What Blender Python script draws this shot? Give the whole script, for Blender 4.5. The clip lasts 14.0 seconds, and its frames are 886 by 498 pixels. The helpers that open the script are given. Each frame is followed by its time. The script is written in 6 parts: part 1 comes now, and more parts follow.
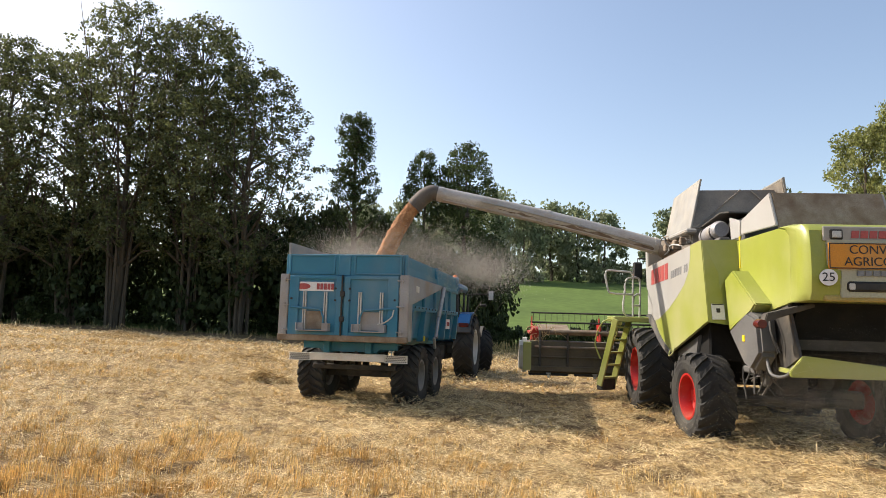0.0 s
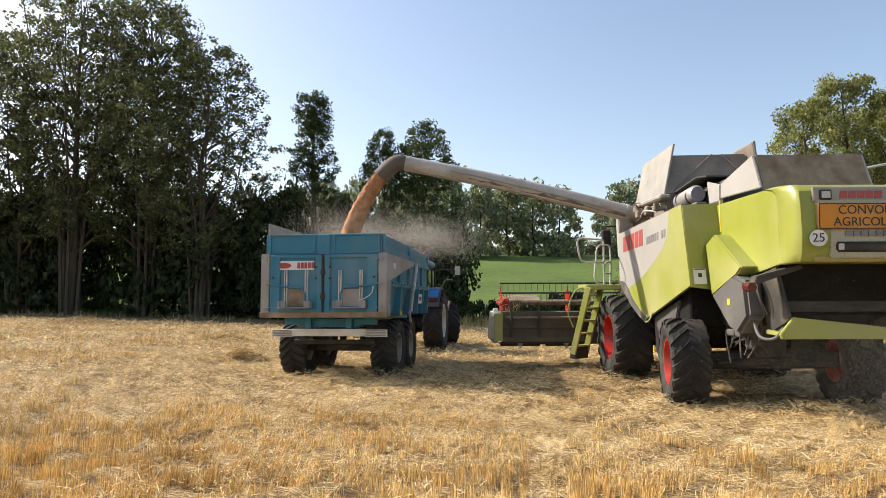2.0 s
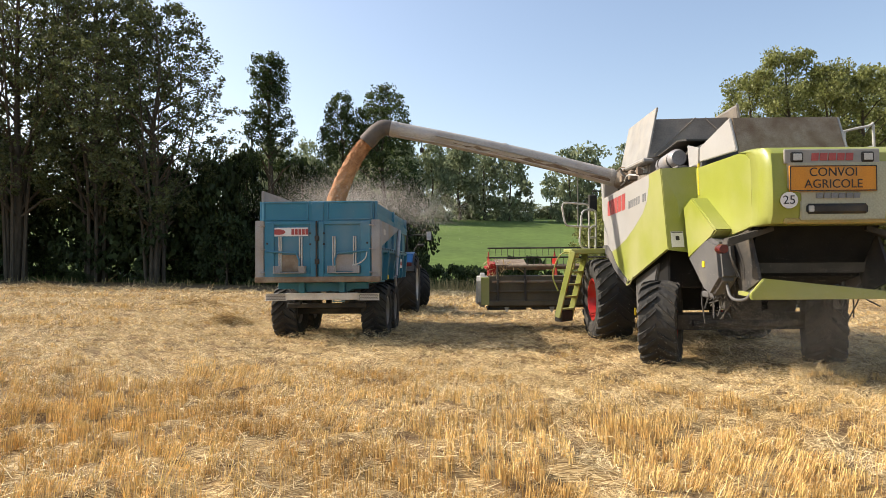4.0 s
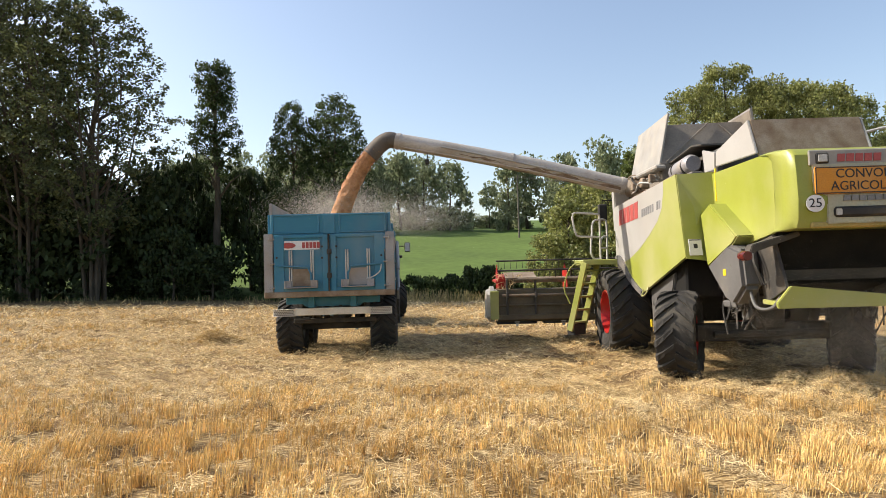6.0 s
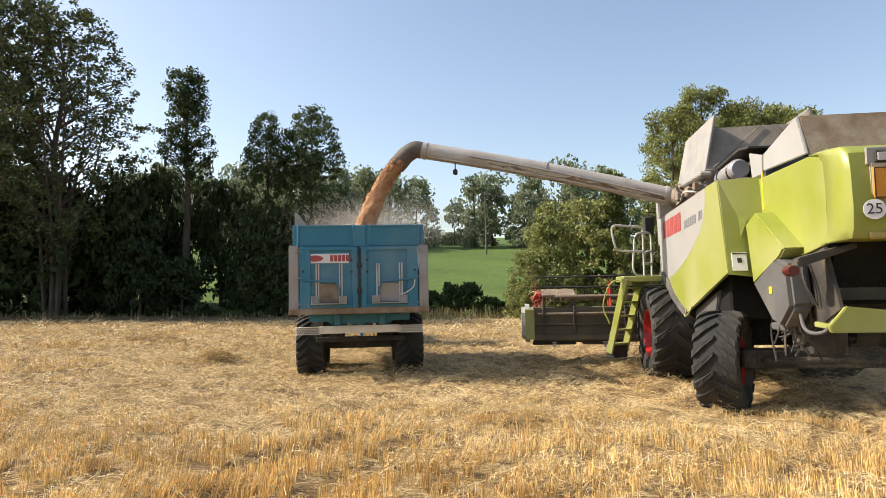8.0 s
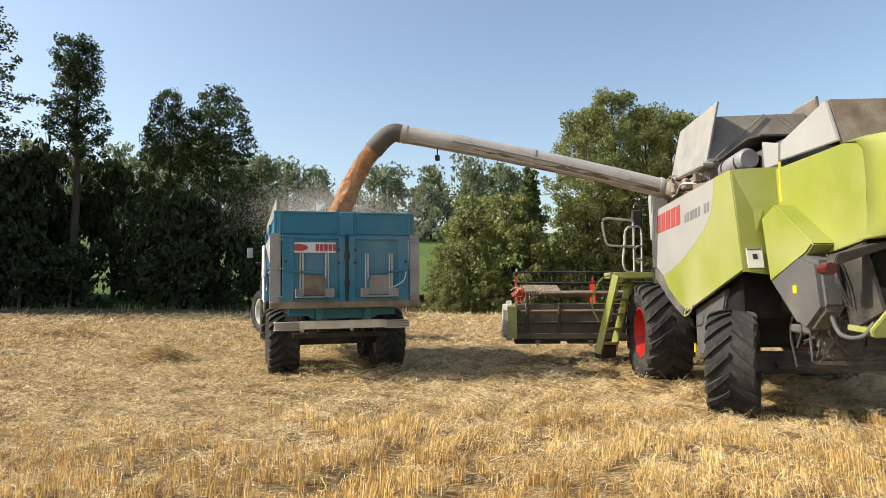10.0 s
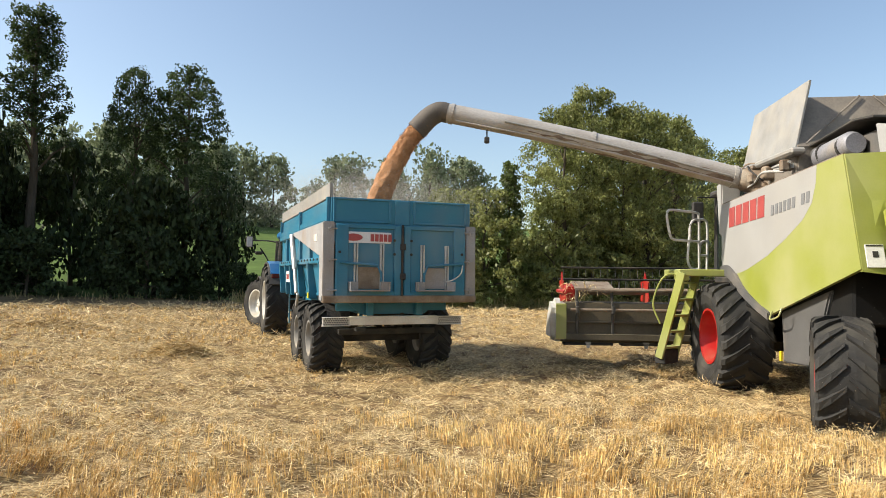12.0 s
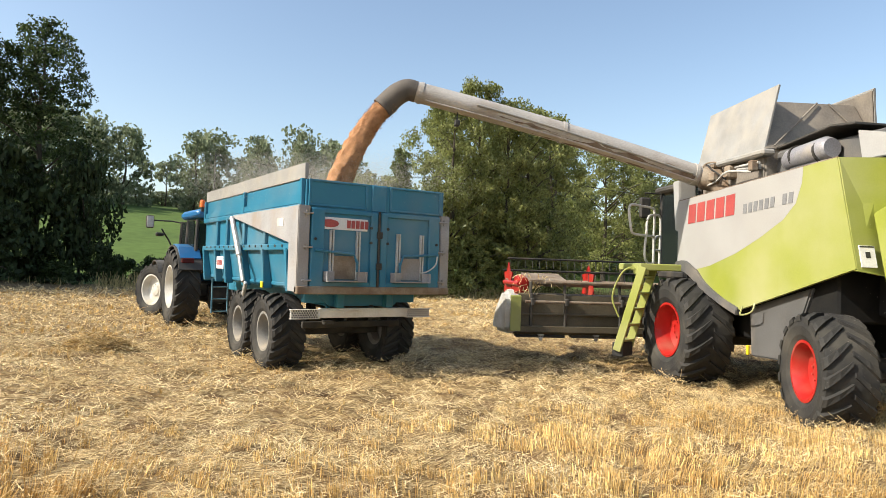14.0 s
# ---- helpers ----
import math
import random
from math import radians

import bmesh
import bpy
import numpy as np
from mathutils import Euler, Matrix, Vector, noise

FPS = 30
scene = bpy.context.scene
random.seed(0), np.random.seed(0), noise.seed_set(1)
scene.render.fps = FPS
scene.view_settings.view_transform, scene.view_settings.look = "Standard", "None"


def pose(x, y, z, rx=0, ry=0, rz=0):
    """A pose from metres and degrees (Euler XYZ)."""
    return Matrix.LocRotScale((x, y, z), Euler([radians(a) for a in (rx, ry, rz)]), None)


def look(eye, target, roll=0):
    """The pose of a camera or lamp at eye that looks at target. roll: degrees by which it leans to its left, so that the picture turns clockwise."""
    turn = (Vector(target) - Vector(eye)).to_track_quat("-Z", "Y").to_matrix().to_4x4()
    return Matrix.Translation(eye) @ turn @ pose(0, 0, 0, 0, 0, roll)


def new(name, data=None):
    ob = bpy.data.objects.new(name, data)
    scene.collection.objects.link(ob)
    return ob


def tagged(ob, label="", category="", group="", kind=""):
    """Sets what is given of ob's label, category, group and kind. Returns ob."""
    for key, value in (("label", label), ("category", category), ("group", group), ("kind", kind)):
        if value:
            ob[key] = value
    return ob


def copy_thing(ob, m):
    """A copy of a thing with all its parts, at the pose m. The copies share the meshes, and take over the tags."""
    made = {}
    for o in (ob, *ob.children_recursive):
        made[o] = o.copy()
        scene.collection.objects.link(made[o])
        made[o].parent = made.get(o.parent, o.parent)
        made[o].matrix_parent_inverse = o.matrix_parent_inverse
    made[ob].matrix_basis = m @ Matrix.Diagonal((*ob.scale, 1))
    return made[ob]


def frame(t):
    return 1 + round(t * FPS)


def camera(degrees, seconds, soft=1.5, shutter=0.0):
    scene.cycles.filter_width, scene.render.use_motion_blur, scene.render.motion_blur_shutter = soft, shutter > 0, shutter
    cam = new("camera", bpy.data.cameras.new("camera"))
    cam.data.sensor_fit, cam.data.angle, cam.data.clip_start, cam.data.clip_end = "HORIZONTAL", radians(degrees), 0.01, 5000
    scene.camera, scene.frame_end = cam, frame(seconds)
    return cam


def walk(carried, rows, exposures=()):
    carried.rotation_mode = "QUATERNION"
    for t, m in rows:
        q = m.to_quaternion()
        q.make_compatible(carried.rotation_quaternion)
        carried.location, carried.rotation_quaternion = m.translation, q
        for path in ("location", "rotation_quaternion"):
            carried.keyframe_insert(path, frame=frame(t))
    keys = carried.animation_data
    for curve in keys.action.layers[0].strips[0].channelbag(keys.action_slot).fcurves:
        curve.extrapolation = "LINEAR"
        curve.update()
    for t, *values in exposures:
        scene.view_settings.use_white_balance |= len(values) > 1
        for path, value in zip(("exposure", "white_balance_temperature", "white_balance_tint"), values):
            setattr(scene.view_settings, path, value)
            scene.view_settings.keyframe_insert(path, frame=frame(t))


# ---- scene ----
cam = camera(68.2, 14.0, soft=0.75)
PATH = [
    (0, (4.268, -11.777, 1.478), (3.874, -9.83, 1.711), 1.6),
    (0.5, (4.222, -11.809, 1.466), (3.832, -9.86, 1.694), 2.1),
    (1, (4.162, -11.976, 1.428), (3.83, -10.015, 1.635), 1.7),
    (1.5, (4.115, -12.198, 1.44), (3.821, -10.228, 1.62), 0.7),
    (2, (3.991, -12.43, 1.407), (3.731, -10.454, 1.572), -0.2),
    (2.5, (3.807, -12.662, 1.445), (3.627, -10.671, 1.51), 0.4),
    (3, (3.692, -12.961, 1.421), (3.507, -10.97, 1.484), 0.2),
    (5.5, (1.945, -13.162, 1.463), (2.039, -11.165, 1.501), -1.6),
    (6, (1.528, -13.036, 1.484), (1.638, -11.041, 1.565), -1.6),
    (6.5, (1.196, -12.886, 1.469), (1.309, -10.892, 1.564), -1.5),
    (7, (0.803, -12.686, 1.48), (0.946, -10.694, 1.583), -1.2),
    (7.5, (0.453, -12.446, 1.498), (0.64, -10.459, 1.624), -1.1),
    (10, (-1.639, -11.234, 1.543), (-1.065, -9.321, 1.646), -0.5),
    (10.5, (-2.027, -10.996, 1.552), (-1.36, -9.113, 1.639), 0.2),
    (11, (-2.438, -10.715, 1.58), (-1.726, -8.847, 1.665), 0.4),
    (11.5, (-2.76, -10.38, 1.581), (-2.045, -8.514, 1.663), 0.4),
    (12, (-3.168, -10.047, 1.562), (-2.448, -8.184, 1.645), 0.6),
    (12.5, (-3.527, -9.721, 1.573), (-2.788, -7.864, 1.65), 0.8),
    (13, (-3.868, -9.365, 1.605), (-3.038, -7.546, 1.654), 1.1),
    (13.5, (-4.226, -9.114, 1.597), (-3.224, -7.385, 1.676), 0.8),
    (14, (-4.612, -8.797, 1.593), (-3.51, -7.129, 1.645), 1.9),
]
walk(cam, [(t, look(eye, aim, roll)) for t, eye, aim, roll in PATH],
     exposures=((0, 0.80, 7000, 12), (7.5, 0.80, 7000, 12), (10, 0.65, 6750, 8), (12, 0.65, 6750, 8), (13.2, 0.78, 6750, 8), (14, 0.77, 6750, 8)))

# ---- world, sun, exposure ----
SUN_DIR = Vector((-0.755, 0.202, 0.624)).normalized()
sky_world = bpy.data.worlds.new("sky")
scene.world = sky_world
sky_world.use_nodes = True
wn = sky_world.node_tree.nodes
sky_node = wn.new("ShaderNodeTexSky")
sky_node.sky_type = "NISHITA"
sky_node.sun_disc = False
sky_node.sun_elevation = math.asin(SUN_DIR.z)
sky_node.sun_rotation = math.atan2(SUN_DIR.x, SUN_DIR.y)
sky_node.air_density, sky_node.dust_density, sky_node.ozone_density = 1.0, 1.6, 0.7
wn["Background"].inputs["Strength"].default_value = 0.13
sky_world.node_tree.links.new(sky_node.outputs[0], wn["Background"].inputs[0])
sun = new("sun", bpy.data.lights.new("sun", "SUN"))
sun.data.energy, sun.data.angle, sun.data.color = 4.2, radians(0.6), (1.0, 0.95, 0.87)
sun.matrix_world = look(SUN_DIR * 60, (0, 0, 0))


# ---- materials ----
def mat(name, col, col2=None, rough=0.6, metal=0.0, scale=3.0, fine=45.0, bump=0.15, dirt=None, dirt_at=0.6,
        island=0.0, obj=0.0, spec=0.4, translucent=0.0, stretch=(1, 1, 1), grain=0.35):
    """Principled surface with colour variation at two scales, fine relief, dust patches and random tint per piece."""
    m = bpy.data.materials.new(name)
    m.use_nodes = True
    nt = m.node_tree
    n, ln = nt.nodes, nt.links.new
    b = n["Principled BSDF"]
    b.inputs["Roughness"].default_value = rough
    b.inputs["Metallic"].default_value = metal
    b.inputs["Specular IOR Level"].default_value = spec
    tc, mp = n.new("ShaderNodeTexCoord"), n.new("ShaderNodeMapping")
    mp.inputs["Scale"].default_value = stretch
    ln(tc.outputs["Object"], mp.inputs[0])
    na, nb = n.new("ShaderNodeTexNoise"), n.new("ShaderNodeTexNoise")
    na.inputs["Scale"].default_value, na.inputs["Detail"].default_value = scale, 6
    nb.inputs["Scale"].default_value, nb.inputs["Detail"].default_value = fine, 4
    for q in (na, nb):
        ln(mp.outputs[0], q.inputs["Vector"])
    ramp = n.new("ShaderNodeMapRange")
    ramp.inputs[1].default_value, ramp.inputs[2].default_value = 0.32, 0.68
    ln(na.outputs[0], ramp.inputs[0])
    mix = n.new("ShaderNodeMix")
    mix.data_type = "RGBA"
    col2 = col2 or tuple(c * 0.8 for c in col)
    mix.inputs[6].default_value, mix.inputs[7].default_value = (*col, 1), (*col2, 1)
    ln(ramp.outputs[0], mix.inputs[0])
    out = mix.outputs[2]
    fin = n.new("ShaderNodeMix")
    fin.data_type, fin.blend_type = "RGBA", "OVERLAY"
    fin.inputs[0].default_value = grain
    ln(out, fin.inputs[6])
    ln(nb.outputs[0], fin.inputs[7])
    out = fin.outputs[2]
    if dirt:
        dn, dr, dm = n.new("ShaderNodeTexNoise"), n.new("ShaderNodeMapRange"), n.new("ShaderNodeMix")
        dn.inputs["Scale"].default_value, dn.inputs["Detail"].default_value = scale * 0.7, 9
        dr.inputs[1].default_value, dr.inputs[2].default_value = dirt_at - 0.2, dirt_at + 0.2
        dm.data_type = "RGBA"
        dm.inputs[7].default_value = (*dirt, 1)
        ln(tc.outputs["Object"], dn.inputs["Vector"])
        ln(dn.outputs[0], dr.inputs[0])
        ln(dr.outputs[0], dm.inputs[0])
        ln(out, dm.inputs[6])
        out = dm.outputs[2]
    if island or obj:
        src = n.new("ShaderNodeNewGeometry") if island else n.new("ShaderNodeObjectInfo")
        hv, mr = n.new("ShaderNodeHueSaturation"), n.new("ShaderNodeMapRange")
        k = island or obj
        mr.inputs[3].default_value, mr.inputs[4].default_value = 1 - k, 1 + k
        ln(src.outputs["Random Per Island" if island else "Random"], mr.inputs[0])
        ln(mr.outputs[0], hv.inputs["Value"])
        ln(out, hv.inputs["Color"])
        out = hv.outputs[0]
    ln(out, b.inputs["Base Color"])
    if bump:
        bp = n.new("ShaderNodeBump")
        bp.inputs["Strength"].default_value, bp.inputs["Distance"].default_value = bump, 0.02
        ln(nb.outputs[0], bp.inputs["Height"])
        ln(bp.outputs[0], b.inputs["Normal"])
    if translucent:
        tr, mx = n.new("ShaderNodeBsdfTranslucent"), n.new("ShaderNodeMixShader")
        mx.inputs[0].default_value = translucent
        ln(out, tr.inputs[0])
        ln(b.outputs[0], mx.inputs[1])
        ln(tr.outputs[0], mx.inputs[2])
        ln(mx.outputs[0], n["Material Output"].inputs[0])
    return m


def glass(name, tint, rough=0.03):
    m = bpy.data.materials.new(name)
    m.use_nodes = True
    b = m.node_tree.nodes["Principled BSDF"]
    b.inputs["Base Color"].default_value = (*tint, 1)
    b.inputs["Roughness"].default_value = rough
    b.inputs["Transmission Weight"].default_value = 0.9
    b.inputs["IOR"].default_value = 1.2
    return m


DUST = (0.42, 0.35, 0.25)
def straw_mat(name):
    """Matted straw over brown soil: crossing fibres at stalk width, broken by bare patches."""
    m = bpy.data.materials.new(name)
    m.use_nodes = True
    nt = m.node_tree
    n, ln = nt.nodes, nt.links.new
    b = n["Principled BSDF"]
    b.inputs["Roughness"].default_value, b.inputs["Specular IOR Level"].default_value = 0.9, 0.15
    tc = n.new("ShaderNodeTexCoord")
    fibres = []
    for turn, long, thin in ((0.3, 9, 95), (1.5, 11, 120), (2.5, 8, 80)):
        mp, tx = n.new("ShaderNodeMapping"), n.new("ShaderNodeTexNoise")
        mp.inputs["Rotation"].default_value, mp.inputs["Scale"].default_value = (0, 0, turn), (long, thin, 20)
        tx.inputs["Scale"].default_value, tx.inputs["Detail"].default_value = 1.0, 2
        ln(tc.outputs["Object"], mp.inputs[0])
        ln(mp.outputs[0], tx.inputs["Vector"])
        fibres.append(tx.outputs[0])
    top = n.new("ShaderNodeMath")
    top.operation = "MAXIMUM"
    ln(fibres[0], top.inputs[0])
    ln(fibres[1], top.inputs[1])
    top2 = n.new("ShaderNodeMath")
    top2.operation = "MAXIMUM"
    ln(top.outputs[0], top2.inputs[0])
    ln(fibres[2], top2.inputs[1])
    ramp = n.new("ShaderNodeValToRGB")
    ramp.color_ramp.elements[0].position, ramp.color_ramp.elements[0].color = 0.50, (0.12, 0.072, 0.033, 1)
    ramp.color_ramp.elements[1].position, ramp.color_ramp.elements[1].color = 0.72, (0.72, 0.56, 0.31, 1)
    mid = ramp.color_ramp.elements.new(0.60)
    mid.color = (0.37, 0.25, 0.105, 1)
    ln(top2.outputs[0], ramp.inputs[0])
    big, mr, mix = n.new("ShaderNodeTexNoise"), n.new("ShaderNodeMapRange"), n.new("ShaderNodeMix")
    big.inputs["Scale"].default_value, big.inputs["Detail"].default_value = 2.4, 8
    mr.inputs[1].default_value, mr.inputs[2].default_value, mr.inputs[4].default_value = 0.47, 0.66, 0.8
    mix.data_type = "RGBA"
    mix.inputs[7].default_value = (0.10, 0.054, 0.026, 1)
    ln(tc.outputs["Object"], big.inputs["Vector"])
    ln(big.outputs[0], mr.inputs[0])
    ln(mr.outputs[0], mix.inputs[0])
    ln(ramp.outputs[0], mix.inputs[6])
    ln(mix.outputs[2], b.inputs["Base Color"])
    bp = n.new("ShaderNodeBump")
    bp.inputs["Strength"].default_value, bp.inputs["Distance"].default_value = 0.9, 0.02
    ln(top2.outputs[0], bp.inputs["Height"])
    ln(bp.outputs[0], b.inputs["Normal"])
    return m


M_SOIL = straw_mat("straw_mulch")
M_VERGE = mat("dry_verge", (0.19, 0.135, 0.075), (0.11, 0.085, 0.042), rough=0.95, scale=0.8, fine=12, bump=0.8, spec=0.1)
M_MEADOW = mat("meadow_grass", (0.105, 0.158, 0.042), (0.080, 0.122, 0.035), rough=0.95, scale=0.09, fine=1.2, bump=0.3, spec=0.1)
M_STUB = mat("stubble_stalk", (0.78, 0.55, 0.225), (0.47, 0.285, 0.095), rough=0.65, scale=0.6, fine=9, bump=0, island=0.55, spec=0.2, translucent=0.1)
# darker stubble colour, the heaps' shade side painted in
M_HEAP_SHADED = mat("shade_side_straw", (0.46, 0.31, 0.12), (0.27, 0.165, 0.06), rough=0.7, scale=1.5, fine=9, bump=0, island=0.5, spec=0.15)
M_STRAW = mat("loose_straw", (0.80, 0.64, 0.37), (0.57, 0.41, 0.19), rough=0.6, scale=0.6, fine=9, bump=0, island=0.5, spec=0.25, translucent=0.06)
M_LEAF = mat("leaf_dark", (0.064, 0.092, 0.028), (0.040, 0.062, 0.018), rough=0.5, scale=0.3, fine=3, bump=0, island=0.45, spec=0.4, translucent=0.45)
M_ASH = mat("leaf_ash", (0.120, 0.135, 0.052), (0.082, 0.098, 0.036), rough=0.5, scale=0.3, fine=3, bump=0, island=0.5, spec=0.4, translucent=0.42)
# hedge leaves darkened in colour to stand for shade under the trees
M_HEDGE_SHADED = mat("leaf_hedge_shaded", (0.042, 0.060, 0.022), (0.030, 0.045, 0.015), rough=0.6, scale=0.3, fine=3, bump=0, island=0.45, spec=0.2, translucent=0.15)
M_LEAF2 = mat("leaf_mid", (0.15, 0.185, 0.055), (0.11, 0.145, 0.04), rough=0.5, scale=0.3, fine=3, bump=0, island=0.45, spec=0.4, translucent=0.58)
M_LEAF3 = mat("leaf_light", (0.27, 0.285, 0.095), (0.165, 0.19, 0.058), rough=0.5, scale=0.3, fine=3, bump=0, island=0.5, spec=0.4, translucent=0.42)
# hill leaves: paler and greyer, with the air's haze painted in
M_FAR_HAZED = mat("leaf_far_hazed", (0.25, 0.28, 0.165), (0.185, 0.215, 0.12), rough=0.8, scale=0.2, fine=2, bump=0, island=0.35, spec=0.2, translucent=0.45)
M_LEAF4 = mat("leaf_bright", (0.29, 0.30, 0.105), (0.19, 0.21, 0.068), rough=0.5, scale=0.3, fine=3, bump=0, island=0.45, spec=0.4, translucent=0.55)
M_BARK = mat("bark", (0.12, 0.10, 0.075), (0.07, 0.058, 0.042), rough=0.9, scale=4, fine=30, bump=0.8, spec=0.1, stretch=(1, 1, 0.2))
M_DRY = mat("dry_grass", (0.42, 0.33, 0.16), (0.28, 0.24, 0.09), rough=0.7, scale=0.8, fine=6, bump=0, island=0.35, translucent=0.2)
M_TEAL = mat("teal_paint", (0.028, 0.185, 0.285), (0.022, 0.150, 0.235), rough=0.42, scale=1.6, fine=60, bump=0.05, dirt=(0.15, 0.22, 0.25), dirt_at=0.64, grain=0.10)
M_TEAL2 = mat("teal_board_paint", (0.022, 0.150, 0.235), (0.03, 0.18, 0.26), rough=0.45, scale=1.4, fine=60, bump=0.05, dirt=(0.13, 0.18, 0.20), dirt_at=0.74, grain=0.10)
M_GREY = mat("dusty_grey_paint", (0.34, 0.335, 0.335), (0.27, 0.262, 0.255), rough=0.65, scale=2.2, fine=50, bump=0.12, dirt=(0.30, 0.22, 0.14), dirt_at=0.66)
M_RUSTY = mat("worn_grey_beam", (0.29, 0.24, 0.18), (0.20, 0.14, 0.09), rough=0.75, scale=5, fine=60, bump=0.25, dirt=(0.13, 0.07, 0.035), dirt_at=0.66)
M_ZINC = mat("galvanised_steel", (0.50, 0.50, 0.49), (0.36, 0.35, 0.33), rough=0.5, metal=0.6, scale=5, fine=80, bump=0.1, dirt=DUST, dirt_at=0.7)
M_BOARD = mat("weathered_white_board", (0.74, 0.70, 0.64), (0.58, 0.53, 0.46), rough=0.7, scale=2.5, fine=40, bump=0.15, dirt=(0.36, 0.29, 0.2), dirt_at=0.72)
M_TYRE = mat("tyre_rubber", (0.024, 0.023, 0.022), (0.036, 0.034, 0.03), rough=0.8, scale=2.5, fine=50, bump=0.25, dirt=(0.09, 0.08, 0.062), dirt_at=0.66, spec=0.3)
M_RED = mat("red_rim_paint", (0.42, 0.016, 0.012), (0.34, 0.014, 0.012), rough=0.4, scale=3, fine=60, bump=0.04, dirt=(0.34, 0.12, 0.08), dirt_at=0.72, grain=0.10)
M_WRIM = mat("white_rim_paint", (0.62, 0.60, 0.55), (0.48, 0.46, 0.40), rough=0.5, scale=3, fine=60, bump=0.08, dirt=DUST, dirt_at=0.68)
M_GRIM = mat("grey_rim_paint", (0.23, 0.225, 0.21), (0.17, 0.16, 0.145), rough=0.6, scale=3, fine=60, bump=0.08, dirt=DUST, dirt_at=0.66)
M_GREEN = mat("lime_green_paint", (0.285, 0.308, 0.050), (0.245, 0.272, 0.042), rough=0.36, scale=1.2, fine=50, bump=0.03, dirt=(0.38, 0.37, 0.18), dirt_at=0.58, grain=0.10)
M_WHITE = mat("off_white_paint", (0.375, 0.365, 0.345), (0.335, 0.32, 0.30), rough=0.38, scale=1.3, fine=50, bump=0.03, dirt=(0.36, 0.335, 0.29), dirt_at=0.72, grain=0.10)
M_FLAP = mat("dusty_white_sheet", (0.31, 0.30, 0.28), (0.25, 0.24, 0.215), rough=0.55, scale=3, fine=40, bump=0.06, dirt=(0.40, 0.35, 0.28), dirt_at=0.66, grain=0.10)
M_INNER = mat("dusty_grey_steel", (0.23, 0.20, 0.165), (0.16, 0.135, 0.11), rough=0.7, scale=2, fine=30, bump=0.1, dirt=(0.34, 0.29, 0.22), dirt_at=0.68)
M_DARK = mat("dark_grey_plastic", (0.065, 0.058, 0.048), (0.048, 0.043, 0.036), rough=0.6, scale=2, fine=60, bump=0.08, dirt=(0.20, 0.17, 0.13), dirt_at=0.72)
M_SHIELD = mat("grey_shield_plastic", (0.11, 0.107, 0.103), (0.085, 0.082, 0.078), rough=0.6, scale=2, fine=60, bump=0.08, dirt=(0.26, 0.22, 0.17), dirt_at=0.72)
M_BLACK = mat("grimy_black_steel", (0.022, 0.021, 0.02), (0.04, 0.036, 0.03), rough=0.7, scale=4, fine=60, bump=0.2, dirt=(0.11, 0.09, 0.065), dirt_at=0.68)
# near-black that paints the shade inside the harvester's body
M_CORE_SHADE = mat("painted_shade_black", (0.010, 0.010, 0.010), (0.016, 0.015, 0.013), rough=0.85, scale=4, fine=60, bump=0.1, spec=0.15)
M_SPOUT = mat("dusty_spout_paint", (0.46, 0.43, 0.40), (0.37, 0.34, 0.30), rough=0.55, scale=2.5, fine=40, bump=0.08, dirt=(0.24, 0.18, 0.13), dirt_at=0.70, stretch=(0.5, 2, 2))
M_RUST = mat("rust_wear", (0.115, 0.078, 0.055), (0.19, 0.135, 0.095), rough=0.85, scale=7, fine=60, bump=0.2, dirt=(0.30, 0.25, 0.20), dirt_at=0.60)
M_HOOD = mat("rubber_hood", (0.085, 0.073, 0.062), (0.12, 0.10, 0.082), rough=0.75, scale=4, fine=60, bump=0.15)
M_GRAIN = mat("wheat_grain", (0.53, 0.275, 0.132), (0.33, 0.155, 0.066), rough=0.8, scale=9, fine=110, bump=1.0, island=0.5, grain=0.6)
M_DUSTY = mat("airborne_dust", (0.60, 0.56, 0.50), (0.54, 0.50, 0.44), rough=1.0, scale=1, fine=5, bump=0, island=0.2, translucent=0.5)
M_CHAFF = mat("chaff_fleck", (0.42, 0.33, 0.19), (0.32, 0.24, 0.13), rough=0.8, scale=1, fine=5, bump=0, island=0.3, translucent=0.3)
M_ORANGE = mat("orange_sign", (0.62, 0.25, 0.022), (0.52, 0.20, 0.018), rough=0.55, scale=3, fine=60, bump=0.03, dirt=(0.42, 0.27, 0.12), dirt_at=0.72)
M_INK = mat("black_ink", (0.02, 0.02, 0.02), (0.035, 0.032, 0.03), rough=0.6, bump=0)
M_MARKRED = mat("red_mark", (0.40, 0.075, 0.065), (0.34, 0.06, 0.055), rough=0.45, bump=0.02)
M_MARKGREY = mat("grey_mark", (0.22, 0.22, 0.22), (0.17, 0.17, 0.17), rough=0.5, bump=0.02)
M_PLATE = mat("white_plate", (0.74, 0.72, 0.70), (0.64, 0.62, 0.60), rough=0.5, scale=4, bump=0.02)
M_LAMPRED = mat("red_lens", (0.11, 0.018, 0.014), (0.08, 0.014, 0.011), rough=0.25, bump=0.05)
M_LAMPORANGE = mat("orange_lens", (0.80, 0.15, 0.02), (0.66, 0.12, 0.015), rough=0.2, bump=0.05)
M_YELLOW = mat("yellow_sticker", (0.72, 0.55, 0.02), (0.62, 0.46, 0.02), rough=0.5, bump=0.02)
M_BLUE = mat("tractor_blue_paint", (0.028, 0.16, 0.36), (0.02, 0.12, 0.28), rough=0.3, scale=2, fine=60, bump=0.03, dirt=(0.12, 0.16, 0.24), dirt_at=0.74, grain=0.10)
